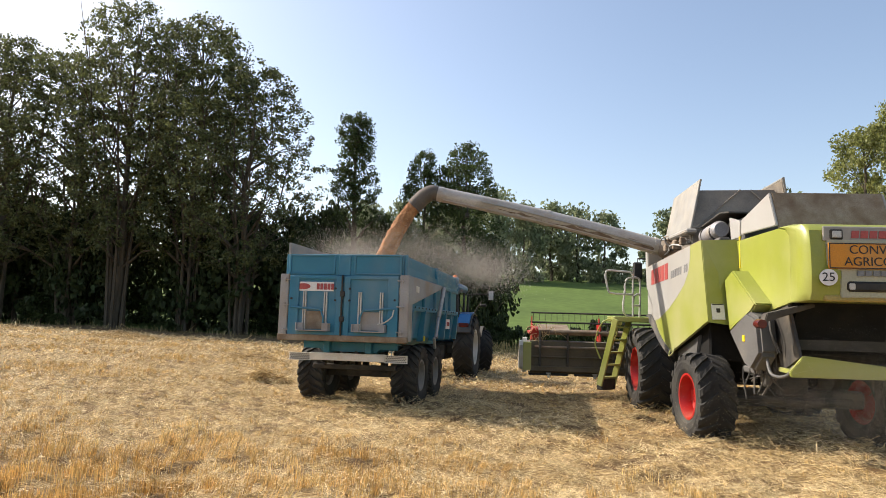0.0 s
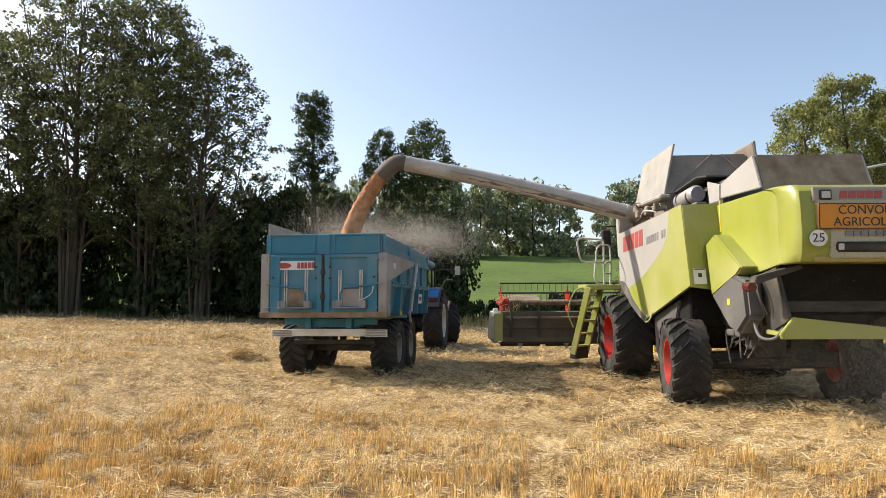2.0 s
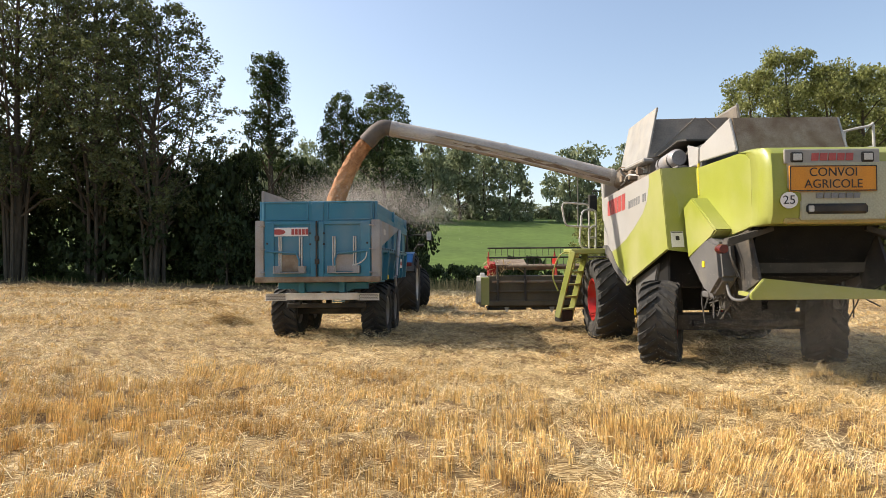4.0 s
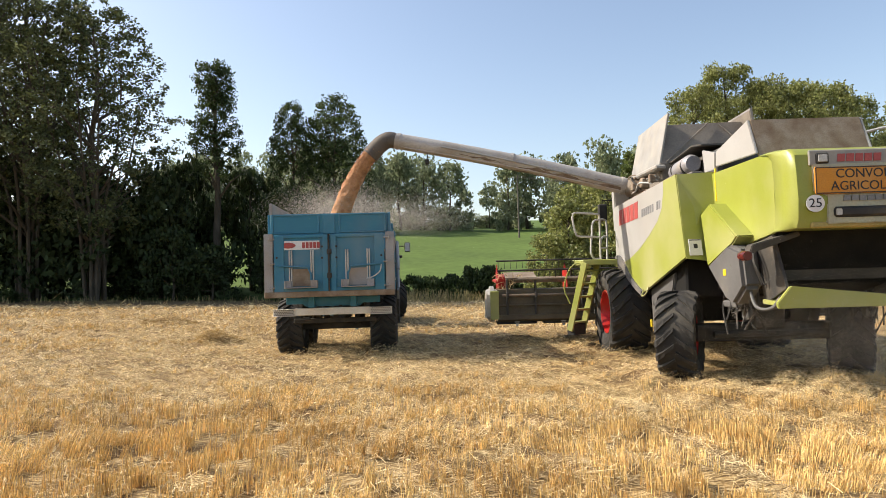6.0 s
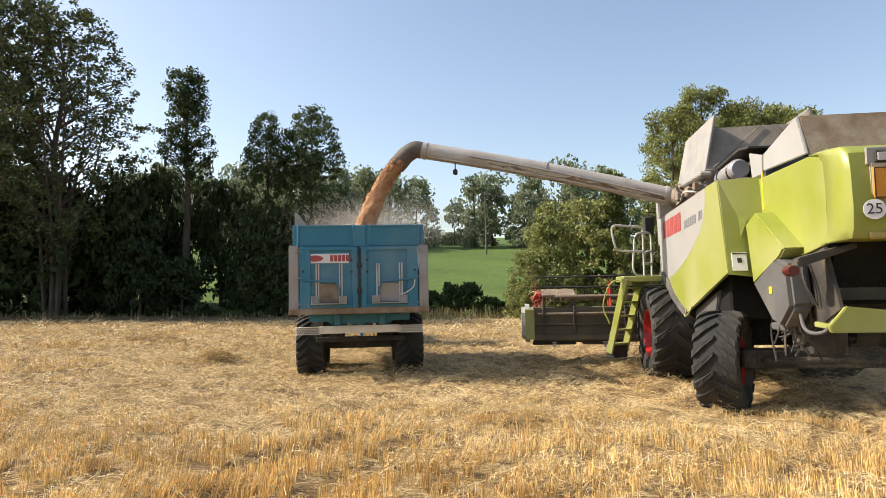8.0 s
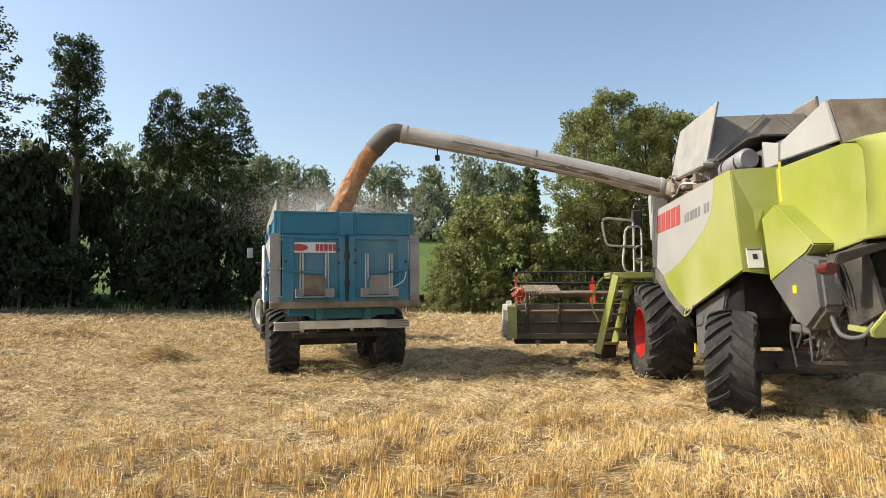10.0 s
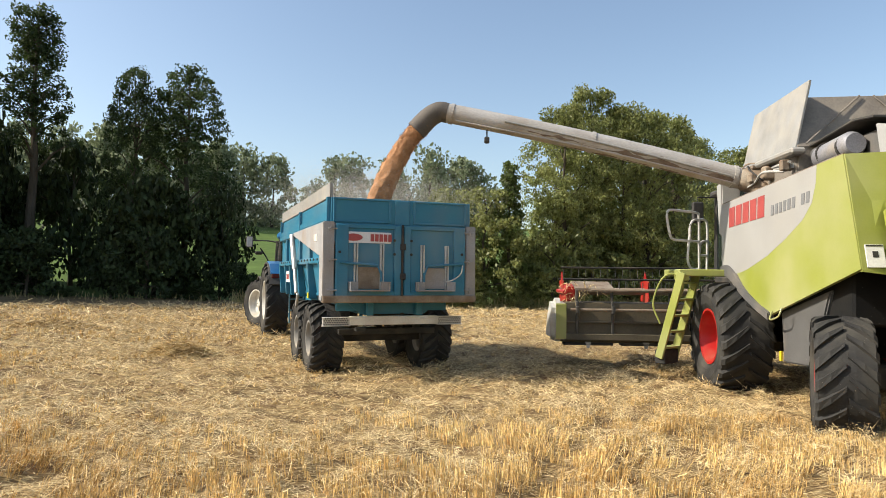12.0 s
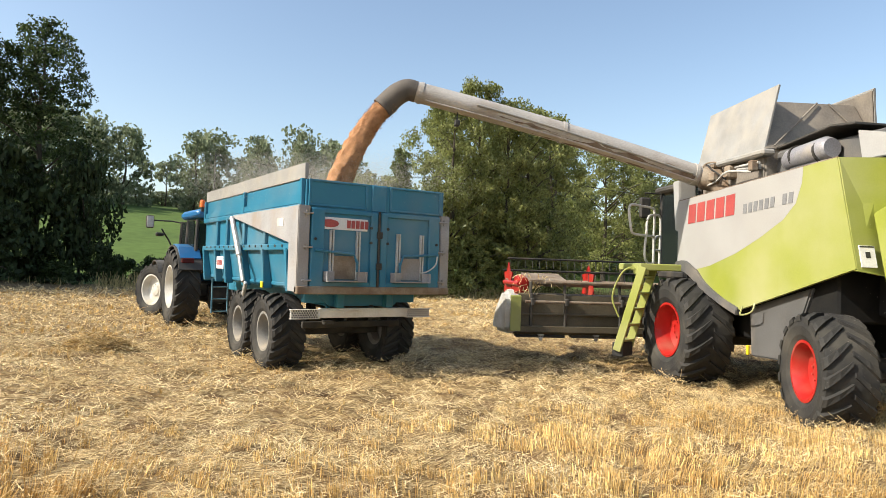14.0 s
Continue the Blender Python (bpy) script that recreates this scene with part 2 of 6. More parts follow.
M_SILVER = mat("silver_tube", (0.52, 0.51, 0.48), (0.42, 0.40, 0.36), rough=0.45, scale=5, fine=60, bump=0.05)
M_WOOD = mat("pole_timber", (0.17, 0.15, 0.12), (0.11, 0.095, 0.075), rough=0.9, scale=4, fine=30, bump=0.3)
M_GLASS = glass("cab_glass", (0.12, 0.15, 0.15))


# ---- mesh helpers ----
def part(name, bm, material, parent, label="", smooth=False):
    me = bpy.data.meshes.new(name)
    bm.normal_update()
    bm.to_mesh(me)
    bm.free()
    me.materials.append(material)
    if smooth:
        me.shade_smooth()
        me.set_sharp_from_angle(angle=radians(38))
    ob = new(name, me)
    ob.parent = parent
    return tagged(ob, label)


def box(bm, c, s, bevel=0.0, rot=None):
    r = bmesh.ops.create_cube(bm, size=1.0)
    vs = r["verts"]
    bmesh.ops.scale(bm, vec=s, verts=vs)
    if bevel:
        es = list({e for v in vs for e in v.link_edges})
        g = bmesh.ops.bevel(bm, geom=es, offset=bevel, segments=1, affect="EDGES")
        vs = list({v for f in g["faces"] for v in f.verts} | {v for v in vs if v.is_valid})
    m = Matrix.Translation(c) @ (rot or Matrix.Identity(4))
    bmesh.ops.transform(bm, matrix=m, verts=vs)
    return bm


def prism(bm, pts, axis, lo, hi, bevel=0.0):
    """A plate: the outline pts (in the two other axes, in order) pushed from lo to hi along axis."""
    def at(p, d):
        return {"x": (d, p[0], p[1]), "y": (p[0], d, p[1]), "z": (p[0], p[1], d)}[axis]
    a = [bm.verts.new(at(p, lo)) for p in pts]
    b = [bm.verts.new(at(p, hi)) for p in pts]
    fs = [bm.faces.new(a[::-1]), bm.faces.new(b)]
    k = len(pts)
    for i in range(k):
        fs.append(bm.faces.new((a[i], a[(i + 1) % k], b[(i + 1) % k], b[i])))
    bmesh.ops.recalc_face_normals(bm, faces=fs)
    if bevel:
        es = list({e for f in fs for e in f.edges})
        bmesh.ops.bevel(bm, geom=es, offset=bevel, segments=2, affect="EDGES")
    return bm


def tube(bm, pts, r, seg=8, closed=False):
    """A round bar along points; r is one radius or one a point."""
    pts = [Vector(p) for p in pts]
    rs = r if isinstance(r, (list, tuple)) else [r] * len(pts)
    rings = []
    up = Vector((0.31, 0.17, 0.93))
    for i, p in enumerate(pts):
        d = (pts[min(i + 1, len(pts) - 1)] - pts[max(i - 1, 0)]).normalized()
        a = d.cross(up)
        if a.length < 0.05:
            a = d.cross(Vector((1, 0, 0)))
        a.normalize()
        b = d.cross(a)
        rings.append([bm.verts.new(p + (a * math.cos(q) + b * math.sin(q)) * rs[i]) for q in [k * math.tau / seg for k in range(seg)]])
    fs = []
    for u, v in zip(rings, rings[1:]):
        for k in range(seg):
            fs.append(bm.faces.new((u[k], u[(k + 1) % seg], v[(k + 1) % seg], v[k])))
    fs += [bm.faces.new(rings[0][::-1]), bm.faces.new(rings[-1])]
    bmesh.ops.recalc_face_normals(bm, faces=fs)
    return bm


def smooth_line(pts, n=6):
    """Points along a rounded line through pts."""
    pts = [Vector(p) for p in pts]
    out = []
    ext = [pts[0] * 2 - pts[1], *pts, pts[-1] * 2 - pts[-2]]
    for i in range(1, len(ext) - 2):
        p0, p1, p2, p3 = ext[i - 1:i + 3]
        for k in range(n):
            t = k / n
            out.append(0.5 * (2 * p1 + (p2 - p0) * t + (2 * p0 - 5 * p1 + 4 * p2 - p3) * t * t + (3 * p1 - p0 - 3 * p2 + p3) * t ** 3))
    return out + [pts[-1]]


def lathe(bm, profile, seg=40, centre=(0, 0, 0)):
    """Turn a profile of (x, radius) round the x axis."""
    c = Vector(centre)
    rings = [[bm.verts.new(c + Vector((x, r * math.cos(a), r * math.sin(a)))) for a in [k * math.tau / seg for k in range(seg)]] for x, r in profile]
    fs = []
    for u, v in zip(rings, rings[1:]):
        for k in range(seg):
            fs.append(bm.faces.new((u[k], v[k], v[(k + 1) % seg], u[(k + 1) % seg])))
    bmesh.ops.recalc_face_normals(bm, faces=fs)
    return bm


def fast_mesh(name, verts, faces):
    """A mesh from numpy arrays: verts (n, 3), faces (m, 3 or 4)."""
    me = bpy.data.meshes.new(name)
    k = faces.shape[1]
    me.vertices.add(len(verts))
    me.vertices.foreach_set("co", np.ascontiguousarray(verts, dtype=np.float32).ravel())
    me.loops.add(faces.size)
    me.loops.foreach_set("vertex_index", np.ascontiguousarray(faces, dtype=np.int32).ravel())
    me.polygons.add(len(faces))
    me.polygons.foreach_set("loop_start", np.arange(0, faces.size, k, dtype=np.int32))
    me.update(calc_edges=True)
    me.validate()
    return me


def empty(name, label, category, m=None, group="", kind=""):
    ob = new(name)
    ob.empty_display_size = 0.3
    if m is not None:
        ob.matrix_basis = m
    return tagged(ob, label, category, group, kind)


def lettering(text, size, depth, material, parent, m, name):
    cu = bpy.data.curves.new(name, "FONT")
    cu.body, cu.size, cu.extrude, cu.align_x, cu.align_y = text, size, depth, "CENTER", "CENTER"
    cu.space_line = 0.95
    tmp = bpy.data.objects.new(name, cu)
    scene.collection.objects.link(tmp)
    bpy.context.view_layer.update()
    me = bpy.data.meshes.new_from_object(tmp)
    bpy.data.objects.remove(tmp)
    me.materials.clear()
    me.materials.append(material)
    ob = new(name, me)
    ob.parent = parent
    ob.matrix_basis = m
    return ob


def wheel(parent, centre, radius, width, rim_r, tyre_mat, rim_mat, lugs, outer=-1, hub=0.55, label=""):
    """A tyre with slanted lugs and its dished rim; outer is the side (-1 or 1) on which the dish opens."""
    bm = bmesh.new()
    w, R, q = width / 2, radius, radius - rim_r
    prof = [(-w * 0.78, rim_r), (-w * 0.95, rim_r + q * 0.25), (-w, rim_r + q * 0.55), (-w * 0.93, R - q * 0.17), (-w * 0.75, R - 0.055), (-w * 0.3, R - 0.038),
            (w * 0.3, R - 0.038), (w * 0.75, R - 0.055), (w * 0.93, R - q * 0.17), (w, rim_r + q * 0.55), (w * 0.95, rim_r + q * 0.25), (w * 0.78, rim_r)]
    lathe(bm, prof, 44)
    bmesh.ops.recalc_face_normals(bm, faces=bm.faces[:])
    ob = part("wheel", bm, tyre_mat, parent, label)
    ob.matrix_basis = pose(*centre)
    for side in (-1, 1):
        lb = bmesh.new()
        rows = []
        for s in (0.0, 0.12, 0.5, 1.0):
            x = side * w * (1.005 - 0.97 * s)
            a = 0.36 * s
            top = R - (q * 0.14 if s == 0 else 0.022 if s == 0.12 else 0.0)
            low = R - q * 0.3 if s == 0 else R - 0.075
            half = 0.024 / R * 1.05 + (0.03 * (1 - s)) / R
            rows.append([lb.verts.new((x, r * math.sin(a + d), r * math.cos(a + d))) for r, d in ((low, -half * 1.5), (top, -half), (top, half), (low, half * 1.5))])
        for u, v in zip(rows, rows[1:]):
            for k in range(3):
                lb.faces.new((u[k], u[k + 1], v[k + 1], v[k]))
        lb.faces.new(rows[0])
        lb.faces.new(rows[-1][::-1])
        bmesh.ops.recalc_face_normals(lb, faces=lb.faces[:])
        first = part("lug", lb, tyre_mat, ob)
        for i in range(lugs):
            one = first if i == 0 else new("lug", first.data)
            one.parent = ob
            one.matrix_basis = pose(0, 0, 0, -360 * (i + (0.5 if side > 0 else 0)) / lugs)
    bm = bmesh.new()
    o = outer
    lathe(bm, [(o * w * 0.80, rim_r + 0.025), (o * w * 0.86, rim_r + 0.03), (o * w * 0.86, rim_r - 0.005), (o * w * 0.55, rim_r - 0.045), (o * w * 0.25, rim_r * 0.84),
               (o * w * 0.12, rim_r * 0.62), (o * w * 0.18, rim_r * hub * 0.8), (o * w * 0.30, rim_r * hub * 0.72), (o * w * 0.32, rim_r * 0.2), (o * w * 0.32, 0.001)], 40)
    lathe(bm, [(-o * w * 0.8, rim_r + 0.02), (-o * w * 0.6, rim_r - 0.05), (-o * w * 0.1, rim_r * 0.8), (-o * w * 0.1, 0.001)], 28)
    for k in range(8):
        a = k * math.tau / 8
        tube(bm, [(o * w * 0.30, rim_r * 0.34 * math.cos(a), rim_r * 0.34 * math.sin(a)), (o * w * 0.37, rim_r * 0.34 * math.cos(a), rim_r * 0.34 * math.sin(a))], 0.018, 6)
    part("rim", bm, rim_mat, ob, smooth=True)
    return ob


# ---- ground ----
def clods(x, y):
    """A 0..1 pattern of uneven tufts and trodden hollows, about half a metre apart."""
    a = np.sin(x * 6.3 + 2.1 * np.sin(y * 3.1 + 0.4)) + np.sin(y * 7.4 + 2.3 * np.sin(x * 4.1 + 1)) + 0.7 * np.sin(x * 12.7 + y * 9.3) + 0.9 * np.sin(x * 2.3 - y * 3.5 + 2 * np.sin(x * 1.1))
    return np.clip(0.5 + 0.16 * a, 0, 1)


def soil(x, y):
    """Height of the soil: a gentle cross slope on the field, a rising meadow beyond the hedge line."""
    z = -0.03 - 0.026 * np.clip(x, -30, 16)
    z = z + 0.146 * np.clip(y - 33, 0, 62) + 0.10 * np.clip(y - 95, 0, 90) + 0.02 * np.clip(y - 185, 0, 800)
    z = z + 0.10 * np.exp(-((x - 7) / 4) ** 2 - ((y - 4.5) / 4) ** 2)
    z = z - 0.06 * np.exp(-((x - 4.5) / 3) ** 2 - ((y + 4.5) / 3) ** 2)
    z = z - 0.12 * np.exp(-((x + 0.2) / 5) ** 2 - ((y - 6) / 8) ** 2)
    z = z + 0.13 * (clods(x, y) - 0.5) * np.clip((24 - np.abs(y)) / 6, 0, 1) * np.clip((22 - np.abs(x)) / 8, 0, 1)
    return z + 0.02 * np.sin(x * 0.9 + 1.3 * np.sin(y * 0.35)) * (np.abs(y) < 60)


def field_edge(x):
    return 25.0 + 0.9 * np.sin(x * 0.21) + 0.8 * np.sin(x * 0.07 + 1) - 2.6 * np.clip((-x - 1) / 4, 0, 1)


def build_ground():
    xs = np.unique(np.concatenate([np.linspace(-900, -60, 15), np.linspace(-60, -22, 39), np.linspace(-22, -10, 49), np.linspace(-10, 12, 184), np.linspace(12, 22, 41), np.linspace(22, 60, 39), np.linspace(60, 900, 15)]))
    ys = np.unique(np.concatenate([np.linspace(-700, -30, 12), np.linspace(-30, -11, 20), np.linspace(-11, 5, 134), np.linspace(5, 24, 77), np.linspace(24, 60, 48), np.linspace(60, 190, 40), np.linspace(190, 1500, 14)]))
    gx, gy = np.meshgrid(xs, ys)
    v = np.stack([gx, gy, soil(gx, gy)], -1).reshape(-1, 3)
    nx = len(xs)
    i, j = np.meshgrid(np.arange(nx - 1), np.arange(len(ys) - 1))
    a = (j * nx + i).ravel()
    f = np.stack([a, a + 1, a + nx + 1, a + nx], 1)
    me = fast_mesh("ground", v, f)
    for m in (M_SOIL, M_VERGE, M_MEADOW):
        me.materials.append(m)
    c = v[f].mean(1)
    e = field_edge(c[:, 0])
    idx = np.where(c[:, 1] < e, 0, np.where(c[:, 1] < 31.5, 1, 2)).astype(np.int32)
    me.polygons.foreach_set("material_index", idx)
    me.shade_smooth()
    tagged(new("ground", me), "harvested stubble field with a green meadow rising behind", "ground", kind="structure")


build_ground()


# ---- trailer ----
def build_trailer():
    T = empty("grain_trailer", "blue tandem-axle grain trailer standing on the stubble", "trailer", pose(0, 0, 0))
    LEN, HW = 5.6, 1.15
    # side walls: upper board, lower wall leaning in, ribs, rails
    for s in (-1, 1):
        bm = bmesh.new()
        prism(bm, [(s * HW, 2.40), (s * (HW - 0.05), 2.40), (s * (HW - 0.05), 1.78), (s * (HW - 0.14), 1.22), (s * (HW - 0.09), 1.22), (s * HW, 1.78)], "y", 0.06, LEN)
        part("side_wall", bm, M_TEAL, T)
        bm = bmesh.new()
        box(bm, (s * (HW - 0.02), LEN / 2, 2.565), (0.04, LEN - 0.02, 0.41), 0.008)
        ub = part("upper_board", bm, M_TEAL2 if s > 0 else M_TEAL, T)
        bm = bmesh.new()
        for y0, y1 in ((0.12, 2.78), (2.86, LEN - 0.1)):
            prism(bm, [(y0, 2.42), (y1, 2.42), (y1, 2.52), (y0, 2.56)], "x", s * (HW + 0.0), s * (HW + 0.05), 0.006)
        part("pressed_band", bm, M_TEAL, ub)
        for y in (0.08, 2.82, LEN - 0.04):
            bm = bmesh.new()
            box(bm, (s * (HW + 0.03), y, 2.58), (0.06, 0.07, 0.40), 0.008)
            part("stake", bm, M_TEAL, ub)
        for z, h, d in ((2.37, 0.09, 0.09), (1.80, 0.10, 0.10), (1.23, 0.06, 0.02)):
            bm = bmesh.new()
            box(bm, (s * (HW + 0.02 - (0.10 if z < 1.5 else 0)), LEN / 2 + 0.03, z), (d, LEN - 0.08, h), 0.012)
            part("rail", bm, M_TEAL, T)
        for k, y in enumerate((0.55, 1.62, 2.75, 3.85, 4.55, 5.45)):
            bm = bmesh.new()
            prism(bm, [(s * (HW - 0.02), 1.78), (s * (HW + 0.09), 1.78), (s * (HW + 0.04), 1.14), (s * (HW - 0.10), 1.14)], "y", y - 0.055, y + 0.055, 0.01)
            part("lower_rib", bm, M_TEAL, T)
            if 1 <= k <= 4:
                bm = bmesh.new()
                box(bm, (s * (HW + 0.025), y, 2.09), (0.07, 0.10, 0.48), 0.012)
                part("upper_rib", bm, M_TEAL, T)
        for y in np.arange(0.7, 5.4, 0.32):
            bm = bmesh.new()
            tube(bm, [(s * (HW + 0.06), y, 1.82), (s * (HW + 0.085), y, 1.82)], 0.02, 6)
            part("bolt", bm, M_DARK, T)
        bm = bmesh.new()
        prism(bm, [(-0.02, 1.16), (0.34, 1.16), (0.36, 1.86), (3.25, 2.34), (3.25, 2.39), (-0.02, 2.39)], "x", s * (HW + 0.055), s * (HW + 0.105), 0.008)
        part("corner_plate", bm, M_GREY, T, "dusty grey triangular side plate")
        bm = bmesh.new()
        tube(bm, [(s * (HW + 0.13), 3.22, 2.34), (s * (HW + 0.15), 2.62, 1.66)], 0.05, 10)
        tube(bm, [(s * (HW + 0.15), 2.62, 1.66), (s * (HW + 0.16), 2.30, 1.22)], 0.036, 10)
        box(bm, (s * (HW + 0.15), 2.24, 1.10), (0.05, 0.08, 0.26), 0.01, Euler((0.5, 0, 0)).to_matrix().to_4x4())
        part("brace_strut", bm, M_ZINC, T, "galvanised lifting strut")
        bm = bmesh.new()
        box(bm, (s * (HW + 0.052), 4.2, 1.52), (0.012, 0.50, 0.24), 0.004)
        pl = part("maker_plate", bm, M_PLATE, T)
        for k in range(4):
            bm = bmesh.new()
            box(bm, (s * (HW + 0.06), 4.34 - 0.085 * k, 1.52), (0.008, 0.055, 0.10))
            part("mark", bm, M_MARKRED, pl)
        bm = bmesh.new()
        box(bm, (s * (HW + 0.108), 0.72, 2.17), (0.008, 0.26, 0.12), 0.002)
        part("type_plate", bm, M_BOARD, T)
        bm = bmesh.new()
        box(bm, (s * (HW + 0.06), 1.62, 1.20), (0.02, 0.10, 0.10), 0.004)
        part("reflector", bm, M_YELLOW, T)
    # raised white board on the left side
    bm = bmesh.new()
    prism(bm, [(0.02, 2.775), (LEN, 2.775), (LEN, 2.99), (0.02, 3.0)], "x", -HW - 0.02, -HW + 0.03, 0.006)
    part("deflector_board", bm, M_FLAP, T, "weathered white raised board")
    bm = bmesh.new()
    box(bm, (0, -0.005, 2.568), (0.24, 0.06, 0.40), 0.012)
    part("centre_post", bm, M_TEAL, T)
    bm = bmesh.new()
    box(bm, (0, -0.015, 1.79), (0.07, 0.03, 1.13), 0.006)
    part("door_lap", bm, M_TEAL, T)
    # front wall, floor
    bm = bmesh.new()
    box(bm, (0, LEN, 2.0), (2 * HW, 0.06, 1.56), 0.01)
    part("front_wall", bm, M_TEAL, T)
    bm = bmesh.new()
    box(bm, (0, LEN / 2, 1.20), (2 * HW - 0.22, LEN - 0.1, 0.06), 0.01)
    part("floor", bm, M_TEAL, T)
    # tailgate: frame posts, upper boards, two doors
    for s in (-1, 1):
        bm = bmesh.new()
        prism(bm, [(s * 1.275, 1.145), (s * 1.275, 2.39), (s * 1.10, 2.39), (s * 1.10, 1.145)], "y", -0.06, 0.05, 0.012)
        part("corner_post", bm, M_GREY, T, "dusty grey corner post")
        for z in (1.33, 1.80, 2.28):
            bm = bmesh.new()
            tube(bm, [(s * 1.20, -0.075, z), (s * 1.06, -0.075, z)], 0.013, 8)
            tube(bm, [(s * 1.16, -0.07, z - 0.04), (s * 1.16, -0.07, z + 0.04)], 0.017, 8)
            part("hinge", bm, M_GREY, T)
        # upper rear board
        cx = s * 0.56 + 0.0
        bm = bmesh.new()
        box(bm, (cx, 0.015, 2.568), (1.10, 0.05, 0.415), 0.008)
        ub = part("rear_board", bm, M_TEAL2, T)
        bm = bmesh.new()
        box(bm, (cx + 0.10 * s, -0.015, 2.755), (0.92, 0.03, 0.03), 0.005)
        box(bm, (cx + 0.10 * s, -0.015, 2.405), (0.92, 0.03, 0.03), 0.005)
        box(bm, (s * 0.205, -0.015, 2.58), (0.035, 0.03, 0.36), 0.005)
        box(bm, (s * 1.10, -0.015, 2.58), (0.035, 0.03, 0.36), 0.005)
        part("board_frame", bm, M_TEAL, ub)
        # door
        bm = bmesh.new()
        box(bm, (s * 0.55, -0.01, 1.79), (1.06, 0.05, 1.13), 0.006)
        d = part("door", bm, M_TEAL, T)
        bm = bmesh.new()
        for xx, w in ((s * 0.08, 0.12), (s * 0.98, 0.20)):
            box(bm, (xx, -0.05, 1.79), (w, 0.05, 1.13), 0.012)
        box(bm, (s * 0.55, -0.045, 2.33), (1.06, 0.045, 0.07), 0.01)
        box(bm, (s * 0.55, -0.045, 1.27), (1.06, 0.045, 0.08), 0.01)
        part("door_frame", bm, M_TEAL, d)
        for xx in (s * 0.55 - 0.21, s * 0.55 + 0.21):
            bm = bmesh.new()
            box(bm, (xx - 0.02, -0.05, 1.70), (0.025, 0.05, 0.72), 0.004)
            box(bm, (xx + 0.022, -0.05, 1.70), (0.025, 0.05, 0.72), 0.004)
            part("slide_rail", bm, M_SILVER, d, "pale steel hatch guide rail")
        bm = bmesh.new()
        box(bm, (s * 0.55, -0.045, 1.52), (0.38, 0.02, 0.34), 0.004)
        part("hatch", bm, M_RUSTY if s < 0 else M_GREY, d, "worn bare-metal grain hatch")
        bm = bmesh.new()
        box(bm, (s * 0.55, -0.12, 1.325), (0.62, 0.16, 0.02), 0.004)
        for xx in (s * 0.55 - 0.31, s * 0.55 + 0.31):
            box(bm, (xx, -0.11, 1.39), (0.02, 0.15, 0.15), 0.004)
            box(bm, (xx + (0.06 if xx < s * 0.55 else -0.06), -0.13, 1.40), (0.13, 0.02, 0.13), 0.004)
        part("chute", bm, M_GREY, d, "small bent-sheet grain chute")
        bm = bmesh.new()
        tube(bm, [(s * 1.02, -0.09, 1.76), (s * 0.42, -0.09, 1.72), (s * 0.36, -0.10, 1.58)], 0.02, 8)
        box(bm, (s * 0.36, -0.09, 1.54), (0.035, 0.03, 0.15), 0.006)
        part("latch_bar", bm, M_TEAL, d)
        for xx, z in ((s * 0.14, 1.90), (s * 1.02, 1.92), (s * 0.14, 2.12)):
            bm = bmesh.new()
            tube(bm, [(xx, -0.07, z), (xx, -0.09, z)], 0.022, 8)
            part("bolt", bm, M_BLACK, d)
    bm = bmesh.new()
    tube(bm, [(-0.01, -0.085, 1.24), (-0.01, -0.085, 2.37)], 0.018, 8)
    for z in (1.55, 2.02):
        box(bm, (0.0, -0.085, z), (0.09, 0.04, 0.10), 0.008)
    part("lock_rod", bm, M_BLACK, T)
    bm = bmesh.new()
    tube(bm, smooth_line([(1.02, -0.12, 1.74), (0.98, -0.13, 1.60), (0.84, -0.13, 1.50), (0.72, -0.12, 1.47)]), 0.012, 6)
    part("rope", bm, M_SILVER, T, "pale rope hanging from the latch")
    bm = bmesh.new()
    box(bm, (0, -0.035, 1.19), (2.55, 0.11, 0.115), 0.012)
    part("rear_beam", bm, M_RUSTY, T, "worn rusty grey rear beam")
    # maker's plate on the left door
    bm = bmesh.new()
    box(bm, (-0.59, -0.045, 2.155), (0.80, 0.015, 0.175), 0.004)
    pl = part("maker_plate", bm, M_PLATE, T, "white plate with red mark")
    for k in range(5):
        bm = bmesh.new()
        box(bm, (-0.50 + 0.072 * k, -0.056, 2.155), (0.056, 0.008, 0.115))
        part("mark", bm, M_MARKRED, pl)
    bm = bmesh.new()
    for a, b in ((0.0, 0.13), (0.10, 0.09)):
        seg = 20
        ring = [bm.verts.new((-0.80 + (0.145 - a * 0.3) * math.cos(q), -0.056 - a * 0.02, 2.155 + (0.058 - a * 0.22) * math.sin(q))) for q in [i * math.tau / seg for i in range(seg)]]
        bm.faces.new(ring)
    part("oval_mark", bm, M_MARKRED, pl)
    # underride bar
    bm = bmesh.new()
    box(bm, (0, 0.36, 0.83), (1.50, 0.07, 0.145), 0.01)
    box(bm, (0, 0.325, 0.86), (1.50, 0.01, 0.02), 0.003)
    bar = part("underride_bar", bm, M_BOARD, T, "pale dusty underride bar with pierced lamp guards")
